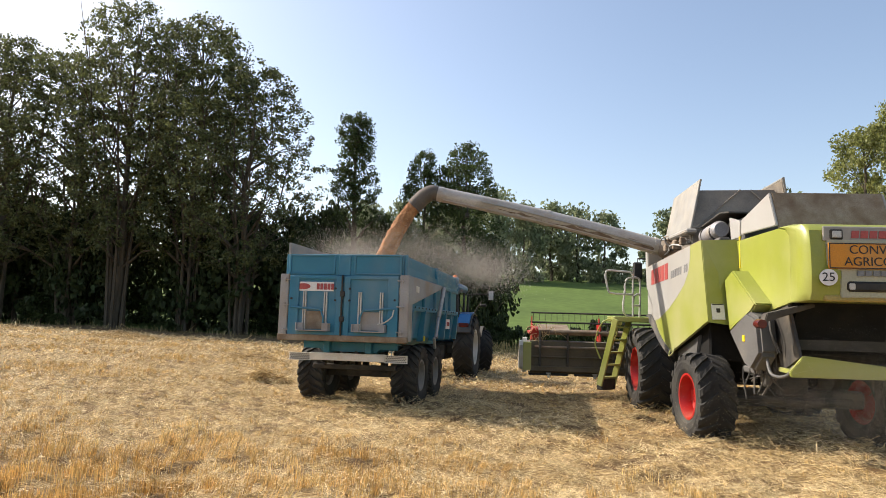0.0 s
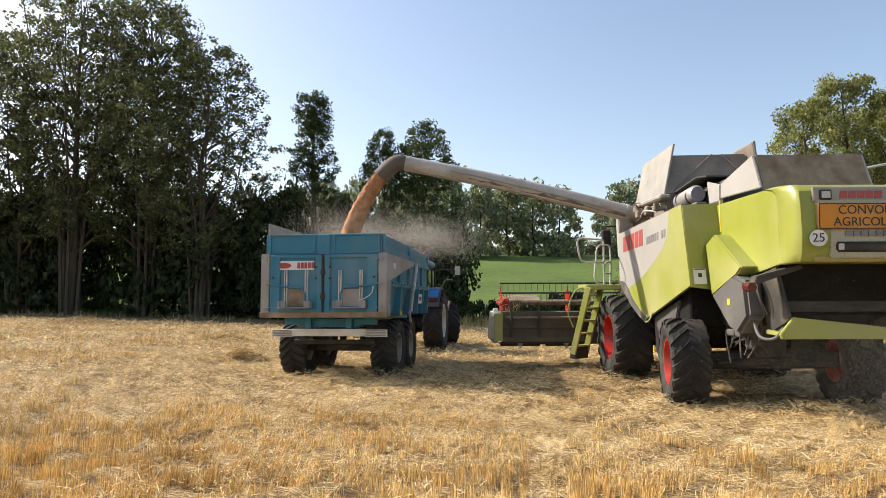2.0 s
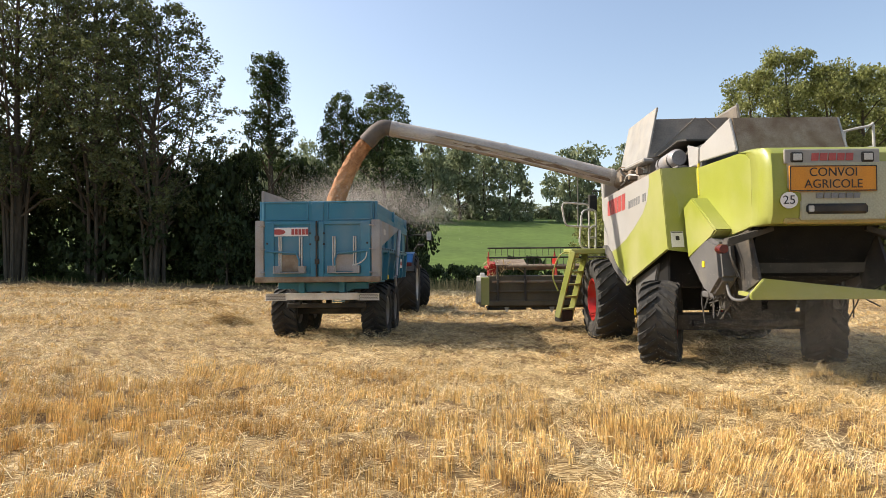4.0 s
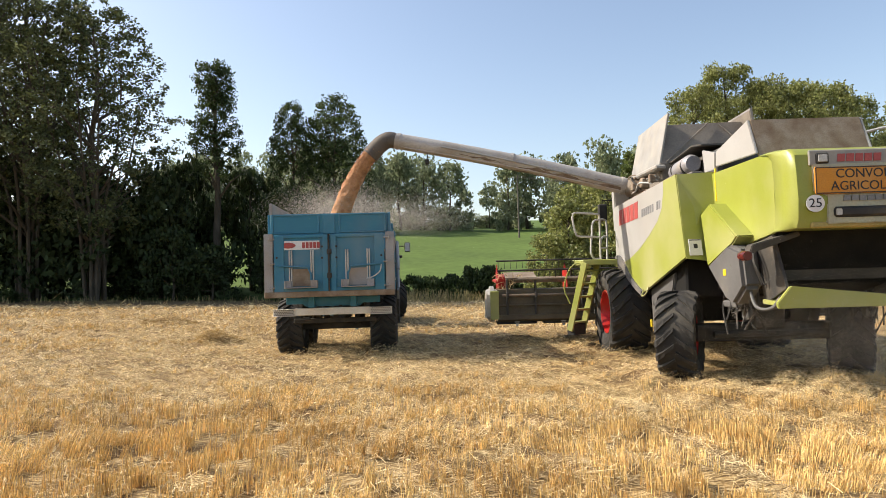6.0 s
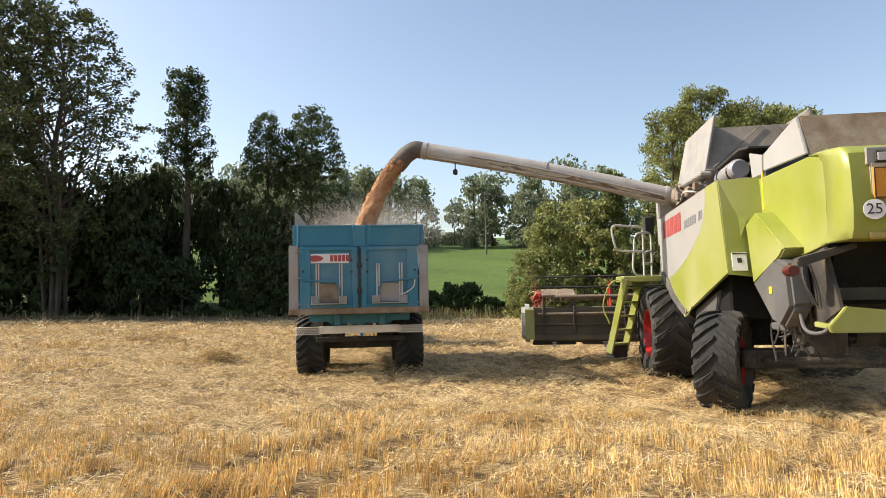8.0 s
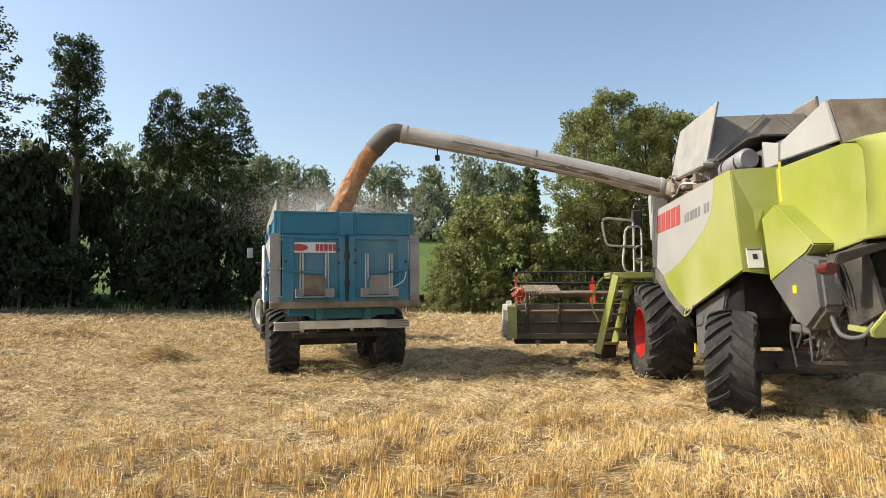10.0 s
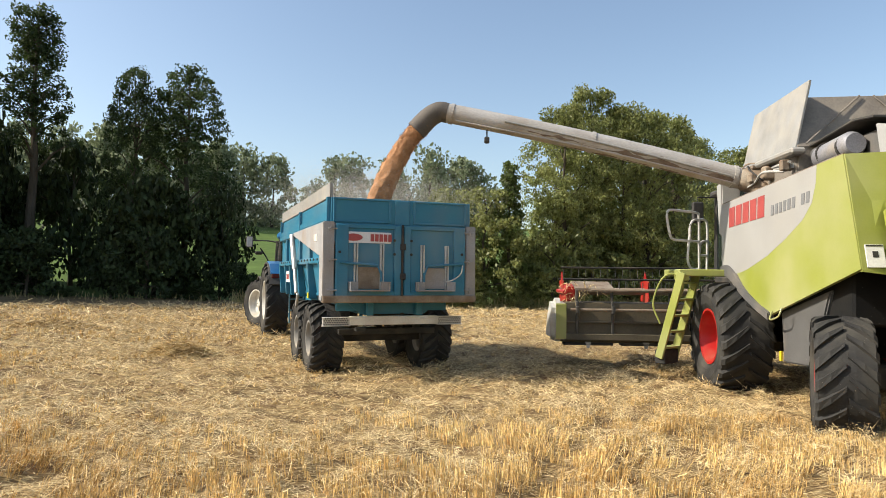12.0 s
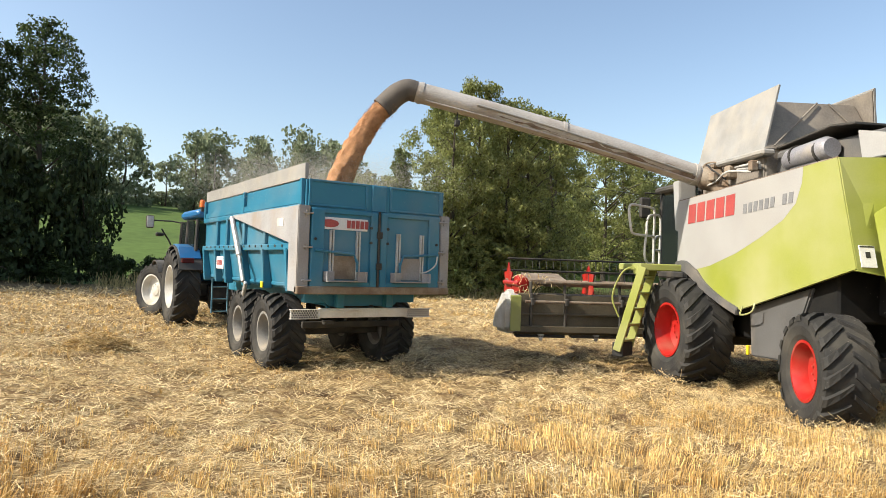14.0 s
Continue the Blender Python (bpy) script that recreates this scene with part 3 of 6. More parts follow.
    for s in (-1, 1):
        bm = bmesh.new()
        box(bm, (s * 0.97, 0.35, 0.82), (0.44, 0.02, 0.135), 0.004)
        box(bm, (s * 0.97, 0.335, 0.885), (0.46, 0.05, 0.012), 0.003)
        box(bm, (s * 0.97, 0.335, 0.752), (0.46, 0.05, 0.012), 0.003)
        g = part("lamp_guard", bm, M_BOARD, bar)
        bm = bmesh.new()
        for r in range(4):
            for c in range(11):
                x0 = s * 0.97 - 0.19 + c * 0.038 + (0.019 if r % 2 else 0)
                if abs(x0 - s * 0.97) < 0.205:
                    tube(bm, [(x0, 0.338, 0.773 + r * 0.031), (x0, 0.334, 0.773 + r * 0.031)], 0.0125, 6)
        part("guard_hole", bm, M_BLACK, g)
        bm = bmesh.new()
        box(bm, (s * 0.97, 0.40, 0.82), (0.38, 0.06, 0.10), 0.01)
        part("tail_lamp", bm, M_LAMPRED, bar)
        bm = bmesh.new()
        tube(bm, [(s * 0.55, 0.42, 0.82), (s * 0.42, 0.9, 1.05)], 0.03, 8)
        part("bar_bracket", bm, M_TEAL, bar)
    # chassis
    bm = bmesh.new()
    for s in (-1, 1):
        box(bm, (s * 0.42, 3.3, 1.02), (0.12, 6.0, 0.22), 0.01)
    for y in (0.5, 1.6, 3.4, 4.6):
        box(bm, (0, y, 1.05), (1.9 if y < 1 else 0.9, 0.12, 0.14), 0.01)
    prism(bm, [(-0.75, 1.10), (0.75, 1.10), (0.55, 0.93), (-0.55, 0.93)], "y", 0.42, 0.5)
    part("chassis_frame", bm, M_TEAL2, T)
    for y in (1.46, 2.84):
        bm = bmesh.new()
        box(bm, (0, y, 0.46), (1.6, 0.13, 0.13), 0.01)
        for s in (-1, 1):
            box(bm, (s * 0.42, y, 0.76), (0.10, 0.75, 0.07), 0.01)
            box(bm, (s * 0.42, y, 0.80), (0.10, 0.2, 0.28), 0.01)
            box(bm, (s * 0.42, y, 0.60), (0.12, 0.16, 0.26), 0.01)
        part("axle", bm, M_BLACK, T)
        for s in (-1, 1):
            wheel(T, (s * 0.98, y, 0.465), 0.605, 0.54, 0.285, M_TYRE, M_GRIM, 20, outer=s, label="dusty flotation tyre on a grey rim")
    bm = bmesh.new()
    box(bm, (0, 0.75, 0.62), (1.7, 0.06, 0.10), 0.01)
    box(bm, (-0.55, 0.45, 0.68), (0.16, 0.12, 0.06), 0.01)
    tube(bm, [(0.15, 0.4, 0.90), (0.15, 2.0, 0.86)], 0.05, 8)
    part("brake_beam", bm, M_BLACK, T)
    bm = bmesh.new()
    tube(bm, [(-0.42, 5.8, 1.0), (0, 6.9, 0.62)], 0.07, 8)
    tube(bm, [(0.42, 5.8, 1.0), (0, 6.9, 0.62)], 0.07, 8)
    tube(bm, [(0, 6.85, 0.62), (0, 7.35, 0.55)], 0.06, 8)
    tube(bm, [(0, 6.3, 0.8), (0, 6.3, -0.02)], 0.05, 8)
    part("drawbar", bm, M_TEAL2, T)
    bm = bmesh.new()
    for x in (-0.95, -0.62):
        tube(bm, [(x, 5.72, 1.22), (x, 5.72, 0.42)], 0.018, 6)
    for z in (0.45, 0.72, 0.98):
        tube(bm, [(-0.95, 5.72, z), (-0.62, 5.72, z)], 0.016, 6)
    part("ladder", bm, M_TEAL, T)
    for x, l in ((-0.4, 0.5), (-0.2, 0.65), (0.25, 0.6)):
        bm = bmesh.new()
        tube(bm, smooth_line([(x, 5.7, 1.1), (x + 0.05, 6.1, 1.1 - l), (x * 0.5, 6.9, 0.9)]), 0.018, 6)
        part("hose", bm, M_BLACK, T)
    # grain in the box
    n = 22
    gx, gy = np.meshgrid(np.linspace(-1.08, 1.08, n), np.linspace(0.06, LEN - 0.05, n * 2))
    gz = 2.02 + 0.42 * np.exp(-((gx / 0.7) ** 2)) * np.exp(-(((gy - 1.9) / 1.6) ** 2)) + 0.02 * np.sin(gx * 23 + gy * 17)
    v = np.stack([gx, gy, gz], -1).reshape(-1, 3)
    i, j = np.meshgrid(np.arange(n - 1), np.arange(n * 2 - 1))
    a = (j * n + i).ravel()
    me = fast_mesh("grain_load", v, np.stack([a, a + 1, a + n + 1, a + n], 1))
    me.materials.append(M_GRAIN)
    me.shade_smooth()
    tagged(new("grain_load", me), "heap of orange-brown wheat grain filling the trailer", "grain", kind="stuff")
    return T


build_trailer()


# ---- tractor ----
def build_tractor():
    K = empty("tractor", "blue farm tractor coupled to the grain trailer", "tractor", pose(0, 9.0, -0.10))
    for s in (-1, 1):
        wheel(K, (s * 0.93, 0, 0.94), 0.98, 0.62, 0.52, M_TYRE, M_WRIM, 20, outer=s, label="worn lugged tyre on a white rim")
        fw = wheel(K, (s * 0.98, 2.75, 0.73), 0.76, 0.5, 0.42, M_TYRE, M_WRIM, 18, outer=s, label="lugged front tyre on a white rim")
        fw.matrix_basis = pose(s * 0.98, 2.75, 0.73, 0, 0, 24)
        bm = bmesh.new()
        arc = [(1.07 * math.cos(a), 0.94 + 1.07 * math.sin(a)) for a in np.linspace(0.45, 2.7, 12)]
        arc2 = [(1.03 * math.cos(a), 0.94 + 1.03 * math.sin(a)) for a in np.linspace(2.7, 0.45, 12)]
        prism(bm, arc + arc2, "x", s * 0.60, s * 1.17)
        prism(bm, [(-0.92, 1.45), (-0.6, 1.80), (0.45, 1.86), (0.5, 1.5), (-0.5, 1.4)], "x", s * 0.60, s * 0.66)
        part("fender", bm, M_DARK, K)
        bm = bmesh.new()
        prism(bm, [(-0.80, 1.68), (-0.55, 1.96), (0.1, 2.04), (0.1, 1.96), (-0.50, 1.88), (-0.74, 1.64)], "x", s * 0.62, s * 1.12, 0.01)
        part("fender_top", bm, M_BLUE, K)
        bm = bmesh.new()
        box(bm, (s * 0.95, -0.86, 1.62), (0.30, 0.05, 0.12), 0.015)
        part("tail_lamp", bm, M_LAMPRED, K)
        bm = bmesh.new()
        arc = [(2.75 + 0.88 * math.cos(a), 0.72 + 0.88 * math.sin(a)) for a in np.linspace(0.9, 2.5, 10)]
        arc2 = [(2.75 + 0.85 * math.cos(a), 0.72 + 0.85 * math.sin(a)) for a in np.linspace(2.5, 0.9, 10)]
        prism(bm, arc + arc2, "x", s * 0.66, s * 1.1)
        part("front_fender", bm, M_DARK, K)
        bm = bmesh.new()
        tube(bm, [(s * 0.75, 0.95, 2.62), (s * 1.0, 1.0, 2.66), (s * 1.47, 1.05, 2.66)], 0.02, 8)
        tube(bm, smooth_line([(s * 0.78, 1.25, 1.5), (s * 0.95, 1.35, 2.05), (s * 1.2, 1.3, 2.45)]), 0.022, 8)
        arm = part("mirror_arm", bm, M_BLACK, K)
        bm = bmesh.new()
        box(bm, (s * 1.54, 1.05, 2.62), (0.20, 0.09, 0.34), 0.03)
        mr = part("mirror", bm, M_BLACK, arm)
        bm = bmesh.new()
        box(bm, (s * 1.54, 1.0, 2.62), (0.16, 0.01, 0.29), 0.004)
        part("mirror_glass", bm, M_SILVER, mr)
        bm = bmesh.new()
        box(bm, (s * 1.25, 1.25, 2.30), (0.22, 0.12, 0.10), 0.03)
        part("work_lamp", bm, M_BLACK, K)
    bm = bmesh.new()
    prism(bm, [(1.05, 0.95), (3.35, 0.95), (3.45, 1.25), (3.3, 1.62), (1.05, 1.86)], "x", -0.42, 0.42, 0.06)
    part("bonnet", bm, M_BLUE, K, smooth=True)
    bm = bmesh.new()
    box(bm, (0, 1.4, 0.78), (0.62, 3.6, 0.5), 0.05)
    box(bm, (0, 0, 0.88), (1.4, 0.4, 0.4), 0.05)
    box(bm, (0, 2.75, 0.66), (1.4, 0.25, 0.25), 0.03)
    part("transmission", bm, M_BLACK, K)
    bm = bmesh.new()
    for x, y in ((-0.74, -0.62), (0.74, -0.62), (-0.80, 1.0), (0.80, 1.0), (-0.80, 0.2), (0.80, 0.2)):
        tube(bm, [(x, y, 1.35), (x * 0.93, y * 0.92, 2.66)], 0.045, 8)
    box(bm, (0, 0.2, 1.36), (1.55, 1.7, 0.10), 0.02)
    box(bm, (0, -0.1, 1.75), (0.52, 0.14, 0.75), 0.05)
    box(bm, (0, 0.1, 1.5), (0.52, 0.5, 0.16), 0.05)
    cab = part("cab_frame", bm, M_BLACK, K)
    for x, y, sx, sy in ((-0.76, 0.2, 0.012, 1.5), (0.76, 0.2, 0.012, 1.5), (0, -0.6, 1.4, 0.012), (0, 0.98, 1.5, 0.012)):
        bm = bmesh.new()
        box(bm, (x, y, 2.02), (sx, sy, 1.22))
        part("cab_window", bm, M_GLASS, cab)
    bm = bmesh.new()
    box(bm, (0, 0.2, 2.82), (1.5, 1.85, 0.22), 0.07)
    roof = part("cab_roof", bm, M_BLUE, K, smooth=True)
    for s in (-1, 1):
        bm = bmesh.new()
        tube(bm, [(s * 0.62, -0.7, 2.86), (s * 0.62, -0.7, 2.98)], 0.04, 8)
        part("beacon_base", bm, M_BLACK, roof)
        bm = bmesh.new()
        tube(bm, [(s * 0.62, -0.7, 2.97), (s * 0.62, -0.7, 3.12), (s * 0.62, -0.7, 3.16)], [0.075, 0.07, 0.035], 10)
        part("beacon", bm, M_LAMPORANGE, roof, smooth=True)
        bm = bmesh.new()
        box(bm, (s * 0.45, -0.8, 2.72), (0.22, 0.06, 0.12), 0.02)
        part("roof_lamp", bm, M_SILVER, roof)
    bm = bmesh.new()
    tube(bm, [(0.56, 1.3, 1.5), (0.56, 1.3, 2.75)], 0.06, 10)
    part("exhaust", bm, M_BLACK, K)


build_tractor()


# ---- combine harvester ----
# seconds, x, y, heading, height, nose-up angle on the uneven field
HARVESTER = [
    (0.0, 7.328, 3.340, 6.61, -0.113, 1.11),
    (0.5, 7.353, 3.149, 6.84, -0.116, 1.06),
    (1.0, 7.379, 2.892, 7.34, -0.104, 1.12),
    (1.5, 7.406, 2.635, 7.53, -0.099, 1.23),
    (2.0, 7.433, 2.391, 7.36, -0.101, 1.36),
    (2.5, 7.454, 2.177, 6.39, -0.089, 1.36),
    (3.0, 7.480, 1.944, 5.13, -0.089, 1.28),
    (5.5, 7.517, 0.813, -1.60, -0.151, 0.67),
    (6.0, 7.487, 0.601, -3.64, -0.163, 0.52),
    (6.5, 7.468, 0.345, -6.40, -0.161, 0.57),
    (7.0, 7.443, 0.075, -9.28, -0.155, 0.54),
    (7.5, 7.374, -0.151, -11.49, -0.155, 0.35),
    (10.0, 6.972, -1.274, -19.49, -0.187, 0.02),
    (10.5, 6.881, -1.505, -20.97, -0.178, -0.10),
    (11.0, 6.770, -1.720, -22.13, -0.187, -0.15),
    (11.5, 6.652, -1.936, -23.40, -0.187, -0.09),
    (12.0, 6.536, -2.165, -24.74, -0.176, 0.05),
    (12.5, 6.432, -2.341, -25.84, -0.164, 0.07),
    (13.0, 6.357, -2.445, -26.48, -0.152, 0.05),
    (13.5, 6.335, -2.439, -26.35, -0.152, 0.08),
    (14.0, 6.346, -2.375, -25.99, -0.147, 0.04),
]
M_OLIVE = mat("grimy_olive_sheet", (0.12, 0.098, 0.062), (0.085, 0.068, 0.044), rough=0.65, scale=2, fine=40, bump=0.12, dirt=(0.17, 0.135, 0.085), dirt_at=0.66)
M_PALE = mat("dusty_pale_green", (0.40, 0.40, 0.27), (0.36, 0.35, 0.25), rough=0.5, scale=2, fine=40, bump=0.04, dirt=(0.40, 0.36, 0.27), dirt_at=0.6)
COMBINE = empty("combine_harvester", "lime green and white combine harvester unloading grain", "combine harvester")


def build_combine():
    C = COMBINE
    SX = 1.42
    # side panels: white front part, green rear part, split along a sweeping curve
    curve = [(-2.90, 3.165), (-2.88, 2.96), (-2.77, 2.71), (-2.52, 2.51), (-2.02, 2.29), (-1.45, 2.08), (-0.72, 1.89), (-0.32, 1.83)]
    white = [(0.36, 3.02), (0.36, 1.88), (-0.02, 1.885), (-0.32, 1.83)] + curve[-2::-1]
    green = curve + [(-0.62, 1.60), (-1.00, 1.44), (-1.55, 1.24), (-3.82, 1.865), (-3.49, 3.19)]
    for s in (-1, 1):
        bm = bmesh.new()
        prism(bm, [(y, z) for y, z in white], "x", s * (SX - 0.05), s * SX)
        sp = part("side_panel", bm, M_WHITE, C, "white front half of the side panel")
        bm = bmesh.new()
        prism(bm, green, "x", s * (SX - 0.05), s * (SX - 0.001))
        part("side_panel", bm, M_GREEN, C, "lime green rear half of the side panel")
        bm = bmesh.new()
        top = [(0.40, 3.02), (-3.49, 3.19)]
        tube(bm, [(s * (SX - 0.02), y, z + 0.004) for y, z in top], 0.014, 8)
        part("panel_edge", bm, M_RUST, C)
        # wheel arch trim
        bm = bmesh.new()
        arch = smooth_line([(0, 0.38, 1.90), (0, 0.06, 1.91), (0, -0.22, 1.80), (0, -0.55, 1.59), (0, -0.98, 1.38), (0, -1.53, 1.21)], 5)
        outer, inner = [], []
        for i, p in enumerate(arch):
            d = (arch[min(i + 1, len(arch) - 1)] - arch[max(i - 1, 0)]).normalized()
            w = 0.06 + 0.08 * math.sin(math.pi * min(1.0, 0.25 + i / len(arch)))
            outer.append((p.y + 0.03 * d.z, p.z - 0.03 * d.y + 0.03))
            inner.append((p.y - w * d.z, p.z + w * d.y))
        prism(bm, outer + inner[::-1], "x", s * (SX - 0.06), s * (SX + 0.035), 0.012)
        part("arch_trim", bm, M_SHIELD, C, smooth=True)
        # maker marks as plain bars
        for k in range(5):
            bm = bmesh.new()
            y = 0.0 - 0.285 * k
            z0, z1 = 2.60 + 0.012 * k, 2.92 + 0.012 * k
            prism(bm, [(y, z0), (y - 0.235, z0 + 0.01), (y - 0.255, z1 + 0.01), (y - 0.02, z1)], "x", s * SX, s * (SX + 0.006))
            part("mark", bm, M_MARKRED, sp, "red block")
        for k in range(9):
            if k == 6:
                continue
            bm = bmesh.new()
            y = -1.60 - 0.128 * k
            z0 = 2.655 + 0.008 * k
            prism(bm, [(y, z0), (y - 0.085, z0), (y - 0.10, z0 + 0.145), (y - 0.015, z0 + 0.145)], "x", s * SX, s * (SX + 0.006))
            part("mark", bm, M_MARKGREY, sp, "grey block")
        # rear-facing green return panel and hood flank
        bm = bmesh.new()
        vs = [bm.verts.new((s * x, y + d, z)) for d in (0, 0.06) for x, y, z in ((SX - 0.015, -3.51, 3.19), (SX - 0.015, -3.83, 1.84), (0.84, -3.80, 1.77), (0.82, -3.62, 3.20))]
        for q in ((0, 1, 2, 3), (7, 6, 5, 4), (0, 4, 5, 1), (1, 5, 6, 2), (2, 6, 7, 3), (3, 7, 4, 0)):
            bm.faces.new([vs[i] for i in q])
        bmesh.ops.recalc_face_normals(bm, faces=bm.faces[:])
        part("return_panel", bm, M_GREEN, C)
        bm = bmesh.new()
        box(bm, (s * 1.25, -3.793, 2.01), (0.20, 0.012, 0.26), 0.003, Euler((-0.233, 0, 0)).to_matrix().to_4x4())
        st = part("instruction_sticker", bm, M_PLATE, C)
        bm = bmesh.new()
        box(bm, (s * 1.25, -3.797, 2.03), (0.06, 0.006, 0.07), 0.002, Euler((-0.233, 0, 0)).to_matrix().to_4x4())
        part("pictogram", bm, M_INK, st)
        bm = bmesh.new()
        box(bm, (s * 1.25, -3.774, 2.125), (0.18, 0.006, 0.015), 0.0, Euler((-0.233, 0, 0)).to_matrix().to_4x4())
        part("text_bar", bm, M_INK, st)
        bm = bmesh.new()
        prism(bm, [(-3.70, 2.52), (-4.05, 2.66), (-4.95, 2.12), (-4.80, 2.02), (-3.90, 1.70)], "x", s * 0.86, s * 1.12, 0.02)
        part("gusset_panel", bm, M_GREEN, C)
        bm = bmesh.new()
        prism(bm, [(-3.95, 1.72), (-4.70, 2.02), (-5.10, 1.93), (-5.20, 1.42), (-4.85, 1.16), (-4.60, 1.22)], "x", s * 0.90, s * 1.16, 0.05)
        part("rear_shield", bm, M_SHIELD, C, "grey plastic rear shield")
        bm = bmesh.new()
        box(bm, (s * 1.165, -4.62, 1.62), (0.01, 0.09, 0.09), 0.003)
        part("warning_sticker", bm, M_YELLOW, C)
        bm = bmesh.new()
        prism(bm, [(-1.62, 1.28), (-2.95, 1.62), (-2.50, 0.62), (-1.68, 0.58)], "x", s * 1.12, s * 1.30, 0.02)
        part("tool_box", bm, M_SHIELD, C, "dark grey side box")
        bm = bmesh.new()
        box(bm, (s * 1.31, -1.62, 0.66), (0.03, 0.05, 0.14), 0.005)
        part("reflector", bm, M_YELLOW, C)
        bm = bmesh.new()
        tube(bm, smooth_line([(s * 1.46, -1.70, 1.30), (s * 1.50, -1.72, 1.18), (s * 1.50, -1.98, 1.24), (s * 1.46, -2.0, 1.36)]), 0.013, 6)
        part("grip", bm, M_GREEN, C)
        # rear hood flank
        bm = bmesh.new()
        prism(bm, [(-3.60, 3.17), (-3.60, 1.78), (-4.80, 2.02), (-5.45, 2.12), (-5.56, 2.18), (-5.56, 3.02), (-5.42, 3.12), (-5.18, 3.175)], "x", s * 0.83, s * 0.878, 0.006)
        part("hood_side", bm, M_GREEN, C)
        bm = bmesh.new()
        tube(bm, [(s * 0.86, -3.70, 3.24), (s * 0.88, -3.76, 2.72)], 0.018, 6)
        part("yellow_lever", bm, M_YELLOW, C)
        # lamp bracket with tail lamp
        bm = bmesh.new()
        prism(bm, [(s * 0.60, 2.08), (s * 0.62, 2.14), (s * 1.22, 1.98), (s * 1.26, 1.86), (s * 1.20, 1.88)], "y", -5.62, -5.45, 0.01)
        lb = part("lamp_bracket", bm, M_BLACK, C)
        bm = bmesh.new()
        tube(bm, [(s * 1.28, -5.62, 1.84), (s * 1.28, -5.50, 1.84), (s * 1.28, -5.42, 1.84)], [0.06, 0.07, 0.05], 14)
        part("tail_lamp", bm, M_LAMPRED, lb, smooth=True)
    # rounded rear hood: one loft across the width
    bm = bmesh.new()
    rows = []
    for z, off in [(3.18, 0.36), (3.15, 0.14), (3.06, 0.03), (2.86, 0.0), (2.50, -0.02), (2.26, 0.0), (2.16, 0.05), (2.13, 0.18)]:
        line = []
        for u in np.linspace(-1, 1, 25):
            c = abs(u)
            back = -5.97 + 0.42 * max(0.0, (c - 0.72) / 0.28) ** 2.4
            line.append(bm.verts.new((0.88 * math.sin(u * math.pi / 2 * 0.98) / math.sin(math.pi / 2 * 0.98), back + off, z)))
        rows.append(line)
    for a, b in zip(rows, rows[1:]):
        for k in range(24):
            bm.faces.new((a[k], a[k + 1], b[k + 1], b[k]))
    bmesh.ops.recalc_face_normals(bm, faces=bm.faces[:])
    hood = part("rear_hood", bm, M_GREEN, C, "rounded lime green rear hood", smooth=True)
    md = hood.modifiers.new("thick", "SOLIDIFY")
    md.thickness, md.offset = 0.03, -1
    bm = bmesh.new()
    box(bm, (0, -4.6, 3.15), (1.70, 1.9, 0.06), 0.01)
    part("hood_top", bm, M_GREEN, C)
    bm = bmesh.new()
    prism(bm, [(-0.46, 2.20), (0.62, 2.20), (0.68, 2.94), (-0.62, 2.94), (-0.62, 2.60), (-0.46, 2.53)], "y", -5.995, -5.93, 0.01)
    part("rear_panel", bm, M_PALE, C, "pale dusty rear panel")
    bm = bmesh.new()
    box(bm, (-0.05, -5.975, 3.01), (1.22, 0.03, 0.19), 0.012)
    bd = part("name_band", bm, M_FLAP, C, "pale band with red mark and lamps")
    for k in range(5):
        bm = bmesh.new()
        prism(bm, [(-0.32 + 0.11 * k, 2.955), (-0.23 + 0.11 * k, 2.955), (-0.22 + 0.11 * k, 3.05), (-0.31 + 0.11 * k, 3.05)], "y", -5.998, -5.990)
        part("mark", bm, M_MARKRED, bd)
    for s in (-1, 1):
        bm = bmesh.new()
        box(bm, (s * 0.45 - 0.05, -5.985, 3.0), (0.16, 0.05, 0.13), 0.015)
        wl = part("work_lamp", bm, M_BLACK, bd)
        bm = bmesh.new()
        box(bm, (s * 0.45 - 0.05, -6.012, 3.0), (0.11, 0.012, 0.085), 0.004)
        part("lens", bm, M_SILVER, wl)
    bm = bmesh.new()
    box(bm, (-0.06, -6.02, 2.725), (1.12, 0.025, 0.33), 0.01)
    sg = part("convoy_sign", bm, M_ORANGE, C, "orange sign reading convoi agricole")
    for k, (cx, cz, sx, sz) in enumerate(((-0.06, 2.725 + 0.155, 1.09, 0.012), (-0.06, 2.725 - 0.155, 1.09, 0.012), (-0.605, 2.725, 0.012, 0.31), (0.485, 2.725, 0.012, 0.31))):
        bm = bmesh.new()
        box(bm, (cx, -6.034, cz), (sx, 0.004, sz))
        part("sign_border", bm, M_INK, sg)
    for k, word in enumerate(("CONVOI", "AGRICOLE")):
        lettering(word, 0.155, 0.002, M_INK, sg, pose(-0.06, -6.035, 2.80 - 0.15 * k, 90, 0, 0), "lettering")
    for k in range(6):
        bm = bmesh.new()
        prism(bm, [(-0.27 + 0.095 * k, 2.475), (-0.19 + 0.095 * k, 2.475), (-0.18 + 0.095 * k, 2.54), (-0.26 + 0.095 * k, 2.54)], "y", -6.012, -6.0)
        part("mark", bm, M_MARKGREY, hood)
    bm = bmesh.new()
    box(bm, (0.0, -6.0, 2.34), (0.78, 0.05, 0.13), 0.03)
    slot = part("plate_recess", bm, M_BLACK, hood)
    bm = bmesh.new()
    box(bm, (-0.34, -6.028, 2.34), (0.07, 0.01, 0.08), 0.01)
